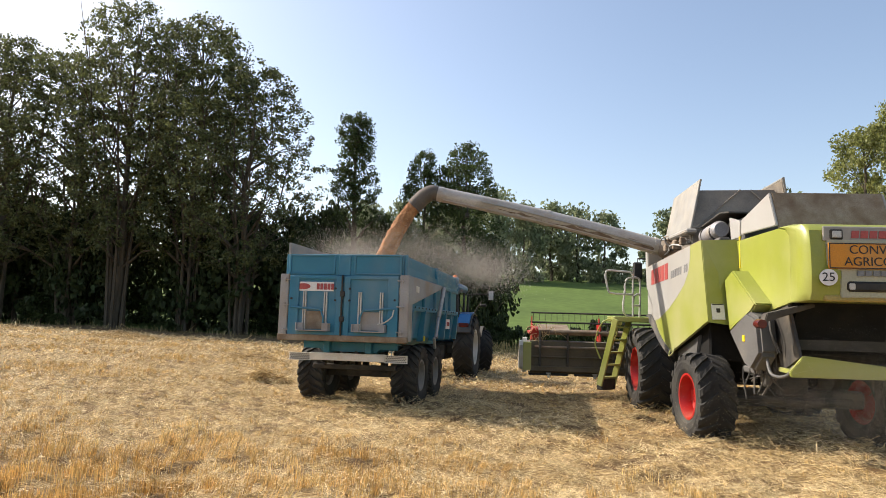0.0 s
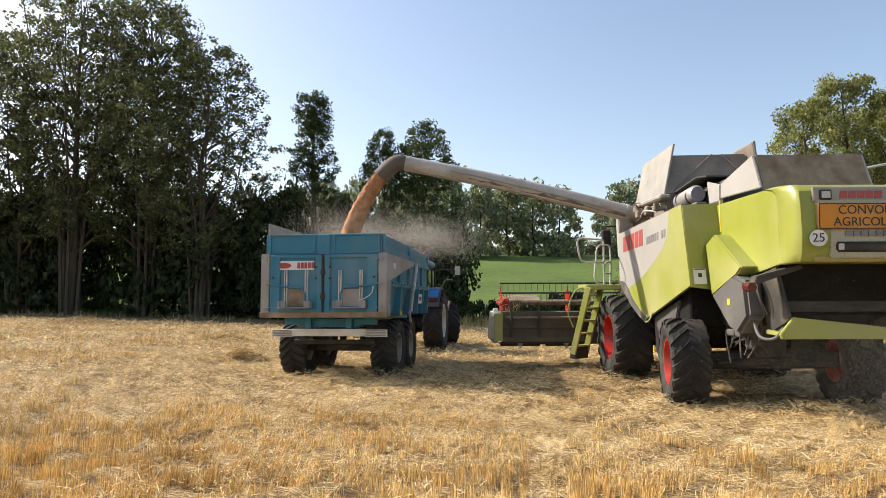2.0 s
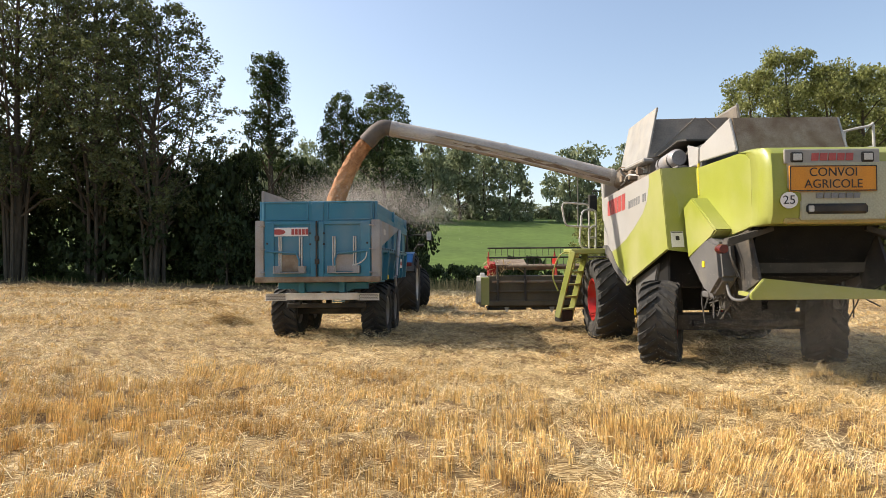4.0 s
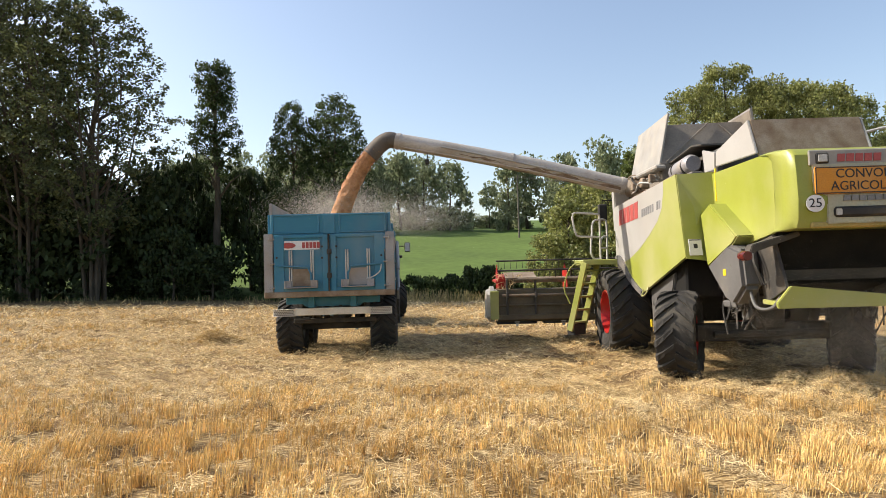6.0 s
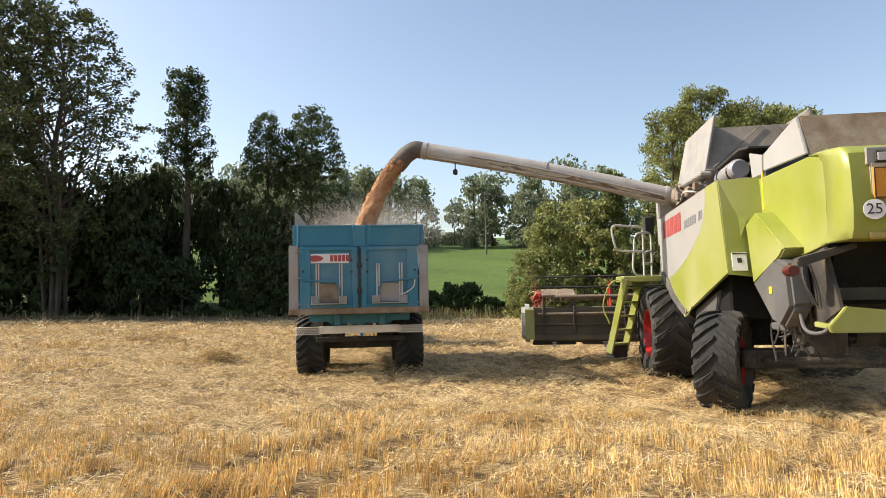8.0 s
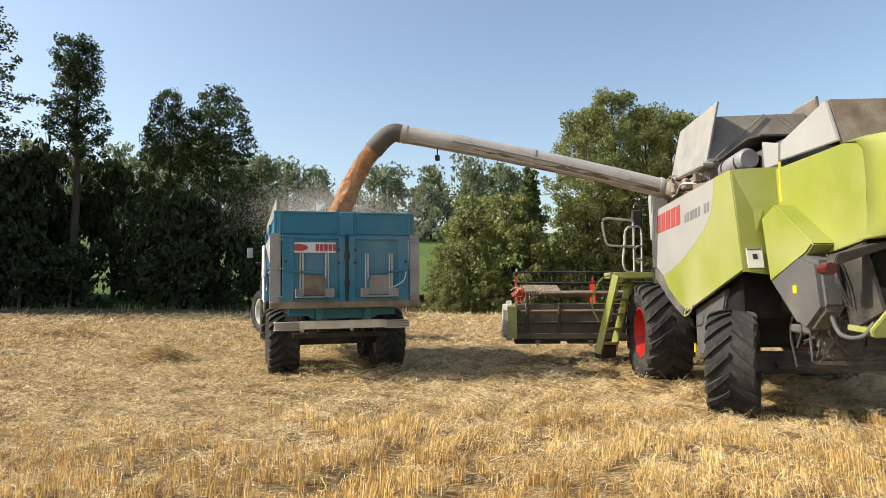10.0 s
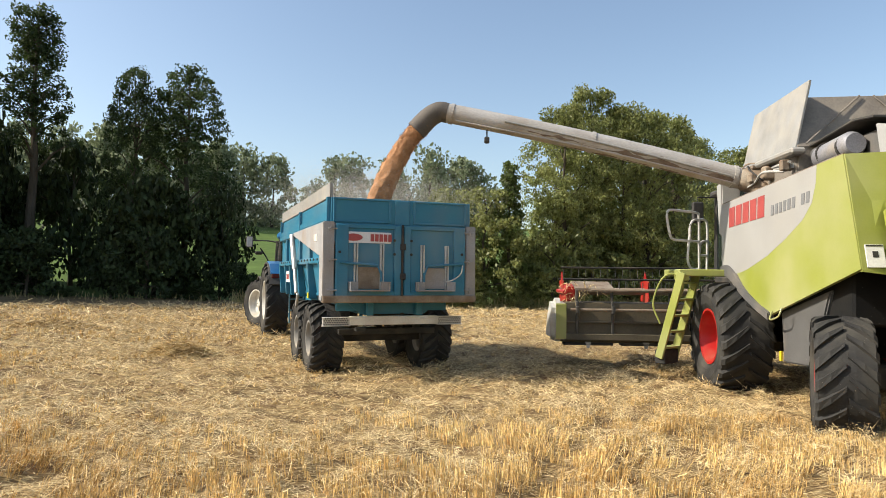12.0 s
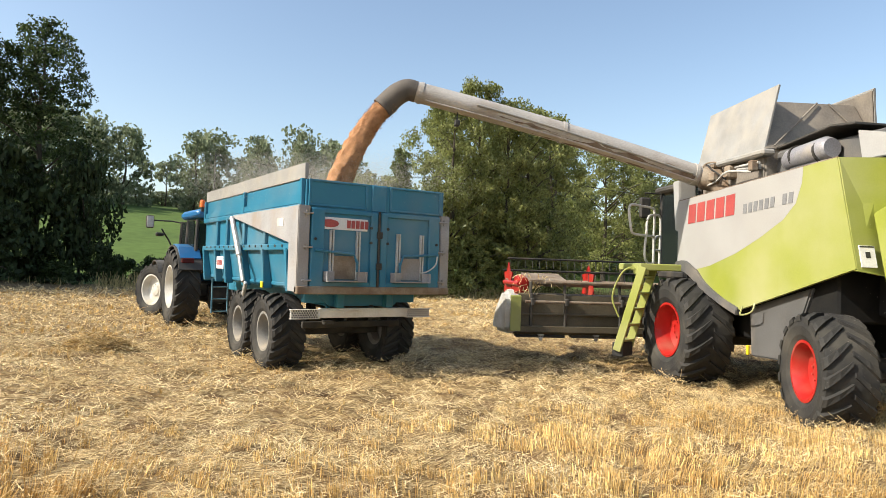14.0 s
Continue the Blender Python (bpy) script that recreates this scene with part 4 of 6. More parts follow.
    part("reflector", bm, M_SILVER, slot)
    bm = bmesh.new()
    box(bm, (0, -5.94, 2.19), (1.3, 0.06, 0.08), 0.02)
    part("lower_band", bm, mat("dusty_tan_band", (0.40, 0.27, 0.10), (0.34, 0.28, 0.09), rough=0.7, scale=3, bump=0.05), hood)
    bm = bmesh.new()
    lathe(bm, [(-0.006, 0.001), (-0.006, 0.105), (0.006, 0.105), (0.006, 0.001)], 28)
    disc = part("speed_disc", bm, M_PLATE, C, "round white plate reading 25")
    disc.matrix_basis = pose(-0.62, -6.02, 2.45, 0, 0, 82)
    lettering("25", 0.155, 0.002, M_INK, disc, pose(-0.009, 0, 0, 90, 0, -90), "numeral")
    # body core under the panels, its deep shade painted in as near-black
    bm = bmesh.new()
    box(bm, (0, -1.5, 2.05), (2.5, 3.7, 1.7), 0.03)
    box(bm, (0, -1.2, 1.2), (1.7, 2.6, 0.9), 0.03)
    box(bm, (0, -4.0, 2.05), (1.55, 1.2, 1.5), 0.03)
    part("body_core", bm, M_CORE_SHADE, C)
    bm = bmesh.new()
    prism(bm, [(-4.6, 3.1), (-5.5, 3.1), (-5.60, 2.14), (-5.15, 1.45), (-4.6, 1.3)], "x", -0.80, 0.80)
    part("straw_hood", bm, M_CORE_SHADE, C)
    bm = bmesh.new()
    box(bm, (0, -5.30, 1.82), (1.66, 0.05, 0.66), 0.01, Euler((0.28, 0, 0)).to_matrix().to_4x4())
    part("chopper_back", bm, M_DARK, C)
    for s in (-1, 1):
        bm = bmesh.new()
        prism(bm, [(-4.9, 2.0), (-5.45, 2.1), (-5.75, 1.42), (-5.2, 1.2)], "x", s * 0.84, s * 0.88)
        part("chopper_side", bm, M_BLACK, C)
        bm = bmesh.new()
        for k in range(4):
            y = -5.05 - 0.07 * k
            tube(bm, smooth_line([(s * 0.95, y + 0.2, 2.0), (s * (0.97 + 0.02 * k), y, 1.75), (s * 0.93, y - 0.05, 1.45)], 4), 0.014, 6)
        part("hose", bm, M_BLACK, C)
    bm = bmesh.new()
    prism(bm, [(-1.0, 1.17), (-1.02, 1.24), (-0.84, 1.45), (0.98, 1.25), (1.0, 1.17)], "y", -5.80, -5.74, 0.01)
    prism(bm, [(-5.20, 1.26), (-5.76, 1.24), (-5.76, 1.19), (-5.20, 1.20)], "x", -0.92, 0.95, 0.006)
    part("spreader_apron", bm, M_GREEN, C, "lime green straw spreader apron")
    bm = bmesh.new()
    tube(bm, smooth_line([(-1.0, -5.0, 1.45), (-1.08, -5.35, 1.18), (-0.98, -5.55, 1.16), (-0.88, -5.6, 1.30)]), 0.022, 8)
    part("tow_hook", bm, M_SHIELD, C)
    # grain tank with open flaps
    bm = bmesh.new()
    X0, X1, Y0, Y1 = -0.95, 0.95, -1.40, 0.35
    box(bm, (X0, (Y0 + Y1) / 2, 3.32), (0.05, Y1 - Y0, 0.75), 0.01)
    box(bm, (X1, (Y0 + Y1) / 2, 3.32), (0.05, Y1 - Y0, 0.75), 0.01)
    box(bm, (0, Y0, 3.32), (X1 - X0, 0.05, 0.75), 0.01)
    box(bm, (0, Y1, 3.32), (X1 - X0, 0.05, 0.75), 0.01)
    part("grain_tank", bm, M_INNER, C, "dusty grey grain tank")

    def flap(pts, material, label=""):
        bm = bmesh.new()
        vs = [bm.verts.new(p) for p in pts]
        f = bm.faces.new(vs)
        r = bmesh.ops.extrude_face_region(bm, geom=[f])
        nv = [g for g in r["geom"] if isinstance(g, bmesh.types.BMVert)]
        f.normal_update()
        bmesh.ops.translate(bm, vec=f.normal * 0.04, verts=nv)
        bmesh.ops.recalc_face_normals(bm, faces=bm.faces[:])
        bmesh.ops.bevel(bm, geom=bm.edges[:], offset=0.008, segments=1, affect="EDGES")
        return part("tank_flap", bm, material, C, label)

    flap([(-1.0, 0.50, 3.66), (-1.0, -1.42, 3.64), (-0.81, -1.48, 4.66), (-0.82, 0.42, 4.60)], M_FLAP, "raised dusty white tank flap")
    rf = flap([(1.0, 0.54, 3.72), (0.80, 0.47, 4.60), (0.79, -1.47, 4.67), (1.0, -1.30, 3.72)], M_INNER, "raised grey tank flap with pale rim")
    bm = bmesh.new()
    tube(bm, [(0.79, 0.45, 4.61), (0.775, -1.49, 4.68), (0.98, -1.33, 3.74)], 0.028, 6)
    part("rim_strip", bm, M_FLAP, rf)
    flap([(-0.95, 0.36, 3.70), (-0.8, 0.5, 4.45), (0.8, 0.5, 4.45), (0.95, 0.36, 3.70)], M_INNER, "raised grey tank flap")
    bf = flap([(-0.97, -1.44, 3.68), (0.97, -1.44, 3.68), (0.76, -1.10, 4.53), (-0.80, -1.10, 4.50)], M_INNER, "raised dusty brown tank flap with folded creases")
    for x0, x1 in ((-0.86, 0.08), (0.9, 0.28)):
        bm = bmesh.new()
        tube(bm, [(x0, -1.48, 3.72), (x1, -1.14, 4.51)], 0.014, 6)
        part("crease", bm, M_INNER, bf)
    bm = bmesh.new()
    prism(bm, [(-4.70, 3.77), (-4.74, 3.77), (-4.96, 3.22), (-4.92, 3.22)], "x", -0.77, 0.77, 0.008)
    part("engine_hood_back", bm, M_RUSTY, C, "grey engine hood back panel")
    bm = bmesh.new()
    prism(bm, [(-3.62, 3.50), (-4.70, 3.76), (-4.70, 3.72), (-3.62, 3.46)], "x", -0.77, 0.77, 0.008)
    part("engine_hood_top", bm, M_DARK, C)
    for s in (-1, 1):
        bm = bmesh.new()
        prism(bm, [(-3.62, 3.52), (-4.73, 3.77), (-4.96, 3.25), (-3.60, 3.28)], "x", s * 0.77, s * 0.81, 0.01)
        part("engine_hood_side", bm, M_WHITE, C, "white engine hood side")
        bm = bmesh.new()
        prism(bm, [(-3.08, 3.64), (-3.59, 3.51), (-3.57, 3.24), (-3.16, 3.24)], "x", s * 0.775, s * 0.815, 0.01)
        part("service_panel", bm, M_WHITE, C)
    bm = bmesh.new()
    prism(bm, [(-1.36, 3.70), (-2.57, 3.815), (-3.02, 3.76), (-3.02, 3.73), (-2.57, 3.785), (-1.36, 3.67)], "x", -0.80, 0.6, 0.006)
    part("intake_cover", bm, M_DARK, C)
    bm = bmesh.new()
    tube(bm, [(-0.78, -1.72, 3.45), (-0.78, -1.80, 3.45), (-0.78, -2.52, 3.50), (-0.78, -2.6, 3.50)], [0.13, 0.17, 0.17, 0.13], 20)
    mf = part("muffler", bm, mat("dull_grey_metal", (0.32, 0.31, 0.32), (0.25, 0.24, 0.25), rough=0.55, metal=0.3, scale=4, bump=0.05, dirt=DUST, dirt_at=0.7), C, smooth=True)
    for y in (-1.92, -2.42):
        bm = bmesh.new()
        tube(bm, [(-0.78, y, 3.475), (-0.78, y - 0.04, 3.48)], 0.178, 20)
        part("clamp_band", bm, M_BLACK, mf)
    bm = bmesh.new()
    box(bm, (-0.78, -2.3, 3.28), (0.2, 0.9, 0.12), 0.02)
    box(bm, (-0.55, -1.6, 3.4), (0.5, 0.36, 0.5), 0.05)
    box(bm, (0.05, -2.6, 3.4), (1.3, 1.6, 0.5), 0.03)
    part("engine_block", bm, M_SHIELD, C)
    # spout: turret, long tube, rubber hood
    root, tip = Vector((-1.20, 0.0, 3.42)), Vector((-6.17, 0.09, 4.585))
    bm = bmesh.new()
    tube(bm, smooth_line([(-0.85, -0.35, 2.9), (-0.90, -0.28, 3.2), (-1.0, -0.15, 3.35), root], 5), [0.21] * 15 + [0.19], 18)
    tube(bm, [(-0.88, -0.32, 3.12), (-0.89, -0.31, 3.18)], 0.26, 18)
    box(bm, (-0.98, -0.62, 3.42), (0.30, 0.16, 0.22), 0.03)
    part("spout_elbow", bm, M_RUSTY, C, "grimy spout elbow", smooth=True)
    bm = bmesh.new()
    tube(bm, [(-1.0, -1.35, 3.42), (-0.98, -0.75, 3.46)], 0.04, 10)
    tube(bm, [(-1.08, -1.45, 3.46), (-1.0, -0.6, 3.50)], 0.022, 8)
    part("swing_cylinder", bm, M_SILVER, C)
    bm = bmesh.new()
    box(bm, (-1.02, -0.95, 3.60), (0.22, 1.3, 0.10), 0.03)
    part("spout_cradle", bm, M_FLAP, C)
    for k, pts in enumerate((((-1.12, -0.62, 3.30), (-1.2, -0.3, 3.52), (-1.12, 0.0, 3.62), (-1.22, 0.12, 3.40)), ((-1.1, -1.3, 3.34), (-1.2, -0.8, 3.40), (-1.16, -0.4, 3.30), (-1.2, -0.1, 3.24)),
                             ((-1.02, -0.5, 3.55), (-1.14, -0.25, 3.64), (-1.24, -0.12, 3.58), (-1.3, -0.05, 3.3)))):
        bm = bmesh.new()
        tube(bm, smooth_line([Vector(p) for p in pts]), 0.014 + 0.004 * (k == 1), 6)
        part("hose", bm, (M_BLACK, M_SILVER, M_RUSTY)[k], C)
    for p, q in (((-1.18, -0.34, 3.38), (0.10, 0.16, 0.14)), ((-1.12, -1.36, 3.42), (0.12, 0.10, 0.16)), ((-1.06, -0.16, 3.58), (0.16, 0.20, 0.06))):
        bm = bmesh.new()
        box(bm, p, q, 0.015)
        part("elbow_bracket", bm, M_RUSTY, C)
    bm = bmesh.new()
    pts = [root.lerp(tip, k / 10) + Vector((0, 0, 0.05 * math.sin(k / 10 * math.pi))) for k in range(11)]
    tube(bm, pts, [0.178 - 0.001 * k for k in range(11)], 22)
    sp = part("spout_tube", bm, M_SPOUT, C, "long dusty unloading tube", smooth=True)
    for k in (0.03, 0.5, 0.985):
        bm = bmesh.new()
        p = root.lerp(tip, k) + Vector((0, 0, 0.05 * math.sin(k * math.pi)))
        d = (tip - root).normalized() * 0.03
        tube(bm, [p - d, p + d], 0.192 - 0.012 * k, 22)
        part("flange", bm, M_SPOUT, sp)
    bm = bmesh.new()
    axis = (tip - root).normalized()
    across = axis.cross(Vector((0, 0, 1))).normalized()
    below = across.cross(axis).normalized()
    if below.z > 0:
        below.negate()
    if across.y > 0:
        across.negate()

    def stain(k0, k1, lo, wide, seed, steps=64):
        """A ragged worn patch lying on the tube; angles from its camera side towards its underside."""
        rows = []
        for i in range(steps + 1):
            k = k0 + (k1 - k0) * i / steps
            c = root.lerp(tip, k) + Vector((0, 0, 0.05 * math.sin(k * math.pi)))
            w = wide * (0.45 + 1.3 * noise.noise(Vector((i * 0.09, seed, 0))) + 0.4 * noise.noise(Vector((i * 0.3, seed, 3)))) * math.sin(math.pi * (0.04 + 0.92 * i / steps)) ** 0.4
            w = max(w, 0.02)
            m = lo + 0.16 * noise.noise(Vector((i * 0.1, seed, 9)))
            rad = 0.178 - 0.01 * k + 0.0035
            rows.append([bm.verts.new(c + (across * math.cos(a) + below * math.sin(a)) * rad) for a in np.linspace(m - w / 2, m + w / 2, 6)])
        for a, b in zip(rows, rows[1:]):
            for q in range(5):
                bm.faces.new((a[q], a[q + 1], b[q + 1], b[q]))

    for k0, k1, lo, wide, seed in ((0.03, 0.55, 0.62, 0.85, 1.3), (0.10, 0.42, 0.20, 0.42, 5.1), (0.52, 0.72, 0.45, 0.30, 8.7), (0.20, 0.60, 1.35, 0.6, 12.9)):
        bm = bmesh.new()
        stain(k0, k1, lo, wide, seed)
        part("worn_patch", bm, M_RUST, sp, "dark rust-brown patch worn through the paint", smooth=True)
    bm = bmesh.new()
    tube(bm, [root.lerp(tip, k) + across * 0.178 + Vector((0, 0, 0.05 * math.sin(k * math.pi) + 0.02 - 0.07 * (1 - k))) for k in np.linspace(0.05, 0.80, 10)], 0.020, 6)
    part("conduit", bm, M_FLAP, sp, "pale steel conduit along the tube")
    bm = bmesh.new()
    tube(bm, [root.lerp(tip, k) + across * 0.13 + Vector((0, 0, -0.135 + 0.05 * math.sin(k * math.pi))) for k in np.linspace(0.03, 0.97, 12)], 0.014, 6)
    part("seam_lip", bm, M_SPOUT, sp)
    bm = bmesh.new()
    hd = smooth_line([tip, tip + Vector((-0.15, 0.0, 0.02)), tip + Vector((-0.33, 0.0, -0.08)), tip + Vector((-0.55, 0.0, -0.31))], 5)
    tube(bm, hd, [0.172 + 0.001 * k for k in range(len(hd))], 22)
    part("spout_hood", bm, M_HOOD, C, "dark rubber discharge hood", smooth=True)
    bm = bmesh.new()
    p = root.lerp(tip, 0.862)
    box(bm, p + Vector((0, -0.05, -0.33)), (0.09, 0.12, 0.10), 0.015)
    tube(bm, [p + Vector((0, -0.05, -0.15)), p + Vector((0, -0.05, -0.30))], 0.012, 6)
    part("spout_lamp", bm, M_BLACK, C)
    # wheels and axles
    bm = bmesh.new()
    box(bm, (0, -0.05, 0.80), (2.2, 0.45, 0.45), 0.04)
    part("front_axle", bm, M_BLACK, C)
    bm = bmesh.new()
    box(bm, (0, -3.29, 0.64), (2.3, 0.24, 0.28), 0.03)
    tube(bm, [(-0.9, -3.49, 0.62), (0.9, -3.49, 0.62)], 0.05, 8)
    box(bm, (0, -3.29, 0.96), (0.5, 0.4, 0.55), 0.03)
    part("rear_axle", bm, M_BLACK, C)
    rnd = random.Random(5)
    for s in (-1, 1):
        for k in range(16):
            p = Vector((s * (0.75 + 0.25 * rnd.random()), -4.1 - 0.8 * rnd.random(), 1.45))
            bm = bmesh.new()
            tube(bm, smooth_line([p, p + Vector((rnd.uniform(-.1, .1), rnd.uniform(-.1, .1), -0.3)), p + Vector((rnd.uniform(-.2, .2), rnd.uniform(-.2, .2), -rnd.uniform(0.4, 0.75)))], 3), rnd.uniform(0.007, 0.015), 5)
            part("hose", bm, M_BLACK if k % 4 else M_DARK, C)
        bm = bmesh.new()
        box(bm, (s * 0.95, -4.35, 1.15), (0.10, 0.5, 0.10), 0.02)
        box(bm, (s * 0.85, -4.6, 1.02), (0.12, 0.16, 0.16), 0.03)
        part("valve_block", bm, M_SHIELD, C)
    wheels = {}
    for s in (-1, 1):
        wheels["front", s] = wheel(C, (s * 1.45, -0.05, 0.79), 0.89, 0.80, 0.43, M_TYRE, M_RED, 20, outer=s, label="large lugged tyre on a red rim")
        wheels["rear", s] = wheel(C, (s * 1.36, -3.29, 0.61), 0.72, 0.60, 0.35, M_TYRE, M_RED, 18, outer=s, label="lugged steering tyre on a red rim")
    # platform, ladder, rails, cab
    bm = bmesh.new()
    box(bm, (-1.80, 0.62, 1.84), (0.80, 0.95, 0.12), 0.015)
    box(bm, (-2.12, 0.28, 1.80), (0.20, 0.22, 0.20), 0.02)
    part("platform", bm, M_GREEN, C)
    bm = bmesh.new()
    a, b = Vector((-2.30, 0.58, 0.36)), Vector((-1.99, 0.28, 1.84))
    wv = Vector((0.73, 0.68, 0)).normalized() * 0.24
    for q in (-1, 1):
        d = b - a
        prism_c = (a + b) / 2 + wv * q
        rot = d.to_track_quat("Z", "Y").to_matrix().to_4x4()
        box(bm, prism_c, (0.05, 0.14, d.length), 0.008, rot)
    lad = part("ladder", bm, M_GREEN, C)
    for k in range(5):
        bm = bmesh.new()
        p = a.lerp(b, 0.12 + 0.19 * k)
        box(bm, p, (0.46, 0.16, 0.035), 0.006, Euler((0, 0, math.atan2(wv.y, wv.x))).to_matrix().to_4x4())
        part("rung", bm, M_GREEN, lad)
    bm = bmesh.new()
    box(bm, a + Vector((0, 0, 0.02)), (0.42, 0.20, 0.24), 0.01, Euler((0, 0, math.atan2(wv.y, wv.x))).to_matrix().to_4x4())
    part("ladder_foot", bm, M_BLACK, lad)
    bm = bmesh.new()
    tube(bm, smooth_line([(-2.45, 0.42, 0.95), (-2.56, 0.46, 1.3), (-2.44, 0.36, 1.72), (-2.24, 0.3, 1.82), (-2.12, 0.2, 1.6), (-2.22, 0.3, 1.25)]), 0.016, 8)
    part("hand_loop", bm, M_GREEN, lad)
    def gate(u, z):
        """A point of the slanting platform gate: u along it from its outer end, z its height."""
        return (-2.36 + 0.70 * u, 0.30 + 0.50 * u, z)

    for pts in (smooth_line([gate(1, 1.86), gate(1, 2.40), gate(1, 2.84), gate(0.93, 2.92), gate(0.5, 2.93), gate(0.1, 2.93), gate(0.0, 2.86), gate(0.02, 2.70), gate(0.10, 2.48), gate(0.2, 2.42), gate(0.5, 2.41), gate(1, 2.41)], 4),
                smooth_line([gate(0.72, 2.41), gate(0.70, 2.62), gate(0.78, 2.76), gate(0.95, 2.80), gate(1.2, 2.80), gate(1.27, 2.70), gate(1.27, 2.30), gate(1.25, 1.88)], 4),
                smooth_line([gate(0.72, 2.60), gate(0.66, 2.30), gate(0.64, 2.05), gate(0.76, 1.92), gate(1.0, 1.90)], 4),
                smooth_line([gate(1.0, 2.16), gate(1.05, 2.36), gate(1.15, 2.42), gate(1.27, 2.42)], 4),
                [gate(1.27, 2.16), gate(1.0, 2.16)]):
        bm = bmesh.new()
        tube(bm, pts, 0.022, 8)
        part("guard_rail", bm, M_SILVER, C, smooth=True)
    bm = bmesh.new()
    for x in (-0.92, 0.92):
        for y in (0.55, 2.05):
            tube(bm, [(x, y, 1.75), (x * 0.98, y, 3.36)], 0.05, 8)
    box(bm, (0, 1.3, 1.72), (1.9, 1.6, 0.14), 0.03)
    box(bm, (0, 0.95, 2.2), (0.55, 0.16, 0.8), 0.05)
    box(bm, (0, 1.2, 1.95), (0.55, 0.5, 0.16), 0.05)
    cab = part("cab_frame", bm, M_BLACK, C)
    for c, s in (((-0.92, 1.3, 2.56), (0.012, 1.4, 1.5)), ((0.92, 1.3, 2.56), (0.012, 1.4, 1.5)), ((0, 2.06, 2.56), (1.74, 0.012, 1.5)), ((0, 0.55, 2.56), (1.74, 0.012, 1.5))):
        bm = bmesh.new()
        box(bm, c, s)
        part("cab_window", bm, M_GLASS, cab)
    bm = bmesh.new()
    box(bm, (0, 1.35, 3.42), (2.0, 1.75, 0.13), 0.04)
    part("cab_roof", bm, M_DARK, cab)
    bm = bmesh.new()
    prism(bm, [(0.34, 3.02), (0.34, 2.5), (0.48, 2.5), (0.60, 3.40), (0.36, 3.40)], "x", -1.42, -1.10, 0.02)
    part("cab_pillar_cover", bm, M_WHITE, C)
    bm = bmesh.new()
    tube(bm, [(-0.85, 0.8, 3.48), (-0.85, 0.8, 3.58), (-0.85, 0.8, 3.62)], [0.07, 0.065, 0.03], 12)
    part("beacon", bm, M_LAMPORANGE, cab, smooth=True)
    for s in (-1, 1):
        bm = bmesh.new()
        box(bm, (s * 1.30, 2.0, 3.05), (0.22, 0.10, 0.42), 0.03)
        mr = part("mirror", bm, M_BLACK, cab)
        bm = bmesh.new()
        tube(bm, [(s * 0.95, 2.0, 3.35), (s * 1.3, 2.0, 3.35), (s * 1.3, 2.0, 3.2)], 0.018, 6)
        part("mirror_arm", bm, M_BLACK, mr)
    bm = bmesh.new()
    tube(bm, smooth_line([(1.25, -3.5, 3.1), (1.25, -3.5, 3.62), (1.32, -3.52, 3.70), (1.95, -3.6, 3.84), (2.05, -3.6, 3.76), (2.05, -3.6, 2.4)], 4), 0.022, 8)
    tube(bm, [(1.25, -3.5, 3.40), (2.05, -3.6, 3.50)], 0.022, 8)
    tube(bm, [(1.60, -3.56, 3.2), (1.60, -3.56, 3.76)], 0.022, 8)
    part("guard_rail", bm, M_SILVER, C)
    # feeder house and header
    bm = bmesh.new()
    prism(bm, [(0.5, 1.75), (0.5, 0.95), (1.75, 0.55), (1.75, 1.25)], "x", -0.75, 0.75, 0.02)
    part("feeder_house", bm, M_BLACK, C)
    HWD = 3.95
    bm = bmesh.new()
    prism(bm, [(1.60, 0.60), (1.62, 1.25), (1.70, 1.27), (1.70, 0.52), (2.55, 0.46), (2.55, 0.42), (1.66, 0.48)], "x", -HWD, HWD, 0.006)
    H = part("header", bm, M_OLIVE, C, "dusty dark cutting header raised off the ground")
    bm = bmesh.new()
    tube(bm, [(-HWD + 0.5, 1.60, 1.49), (HWD - 0.5, 1.60, 1.49)], 0.035, 8)
    tube(bm, [(-HWD + 0.1, 1.50, 1.12), (-0.9, 1.50, 1.12)], 0.03, 10)
    tube(bm, [(HWD - 0.1, 1.50, 1.12), (0.9, 1.50, 1.12)], 0.03, 10)
    part("drive_shaft", bm, M_RUSTY, H, "dusty brown drive shaft and top rail")
    bm = bmesh.new()
    box(bm, (0, 1.56, 0.60), (2 * HWD, 0.10, 0.12), 0.01)
    box(bm, (0, 1.58, 0.88), (2 * HWD, 0.06, 0.04), 0.01)
    part("frame_beam", bm, M_OLIVE, H)
    for x in (-3.72, -3.05, -1.95, 1.95, 3.05, 3.72):
        bm = bmesh.new()
        box(bm, (x, 1.56, 0.95), (0.05, 0.08, 0.66), 0.01)
        box(bm, (x, 1.49, 1.12), (0.06, 0.10, 0.14), 0.01)
        box(bm, (x, 1.62, 1.38), (0.05, 0.05, 0.24), 0.01)
        part("frame_rib", bm, M_DARK, H)
    for x in (-3.5, -2.4, 2.4, 3.5):
        bm = bmesh.new()
        box(bm, (x, 1.72, 0.46), (0.95, 0.24, 0.05), 0.01)
        part("skid", bm, M_BLACK, H)
        bm = bmesh.new()
        prism(bm, [(x - 0.06, 0.50), (x + 0.06, 0.50), (x + 0.02, 0.38), (x - 0.02, 0.38)], "y", 1.6, 1.66)
        part("skid_stop", bm, M_ZINC, H)
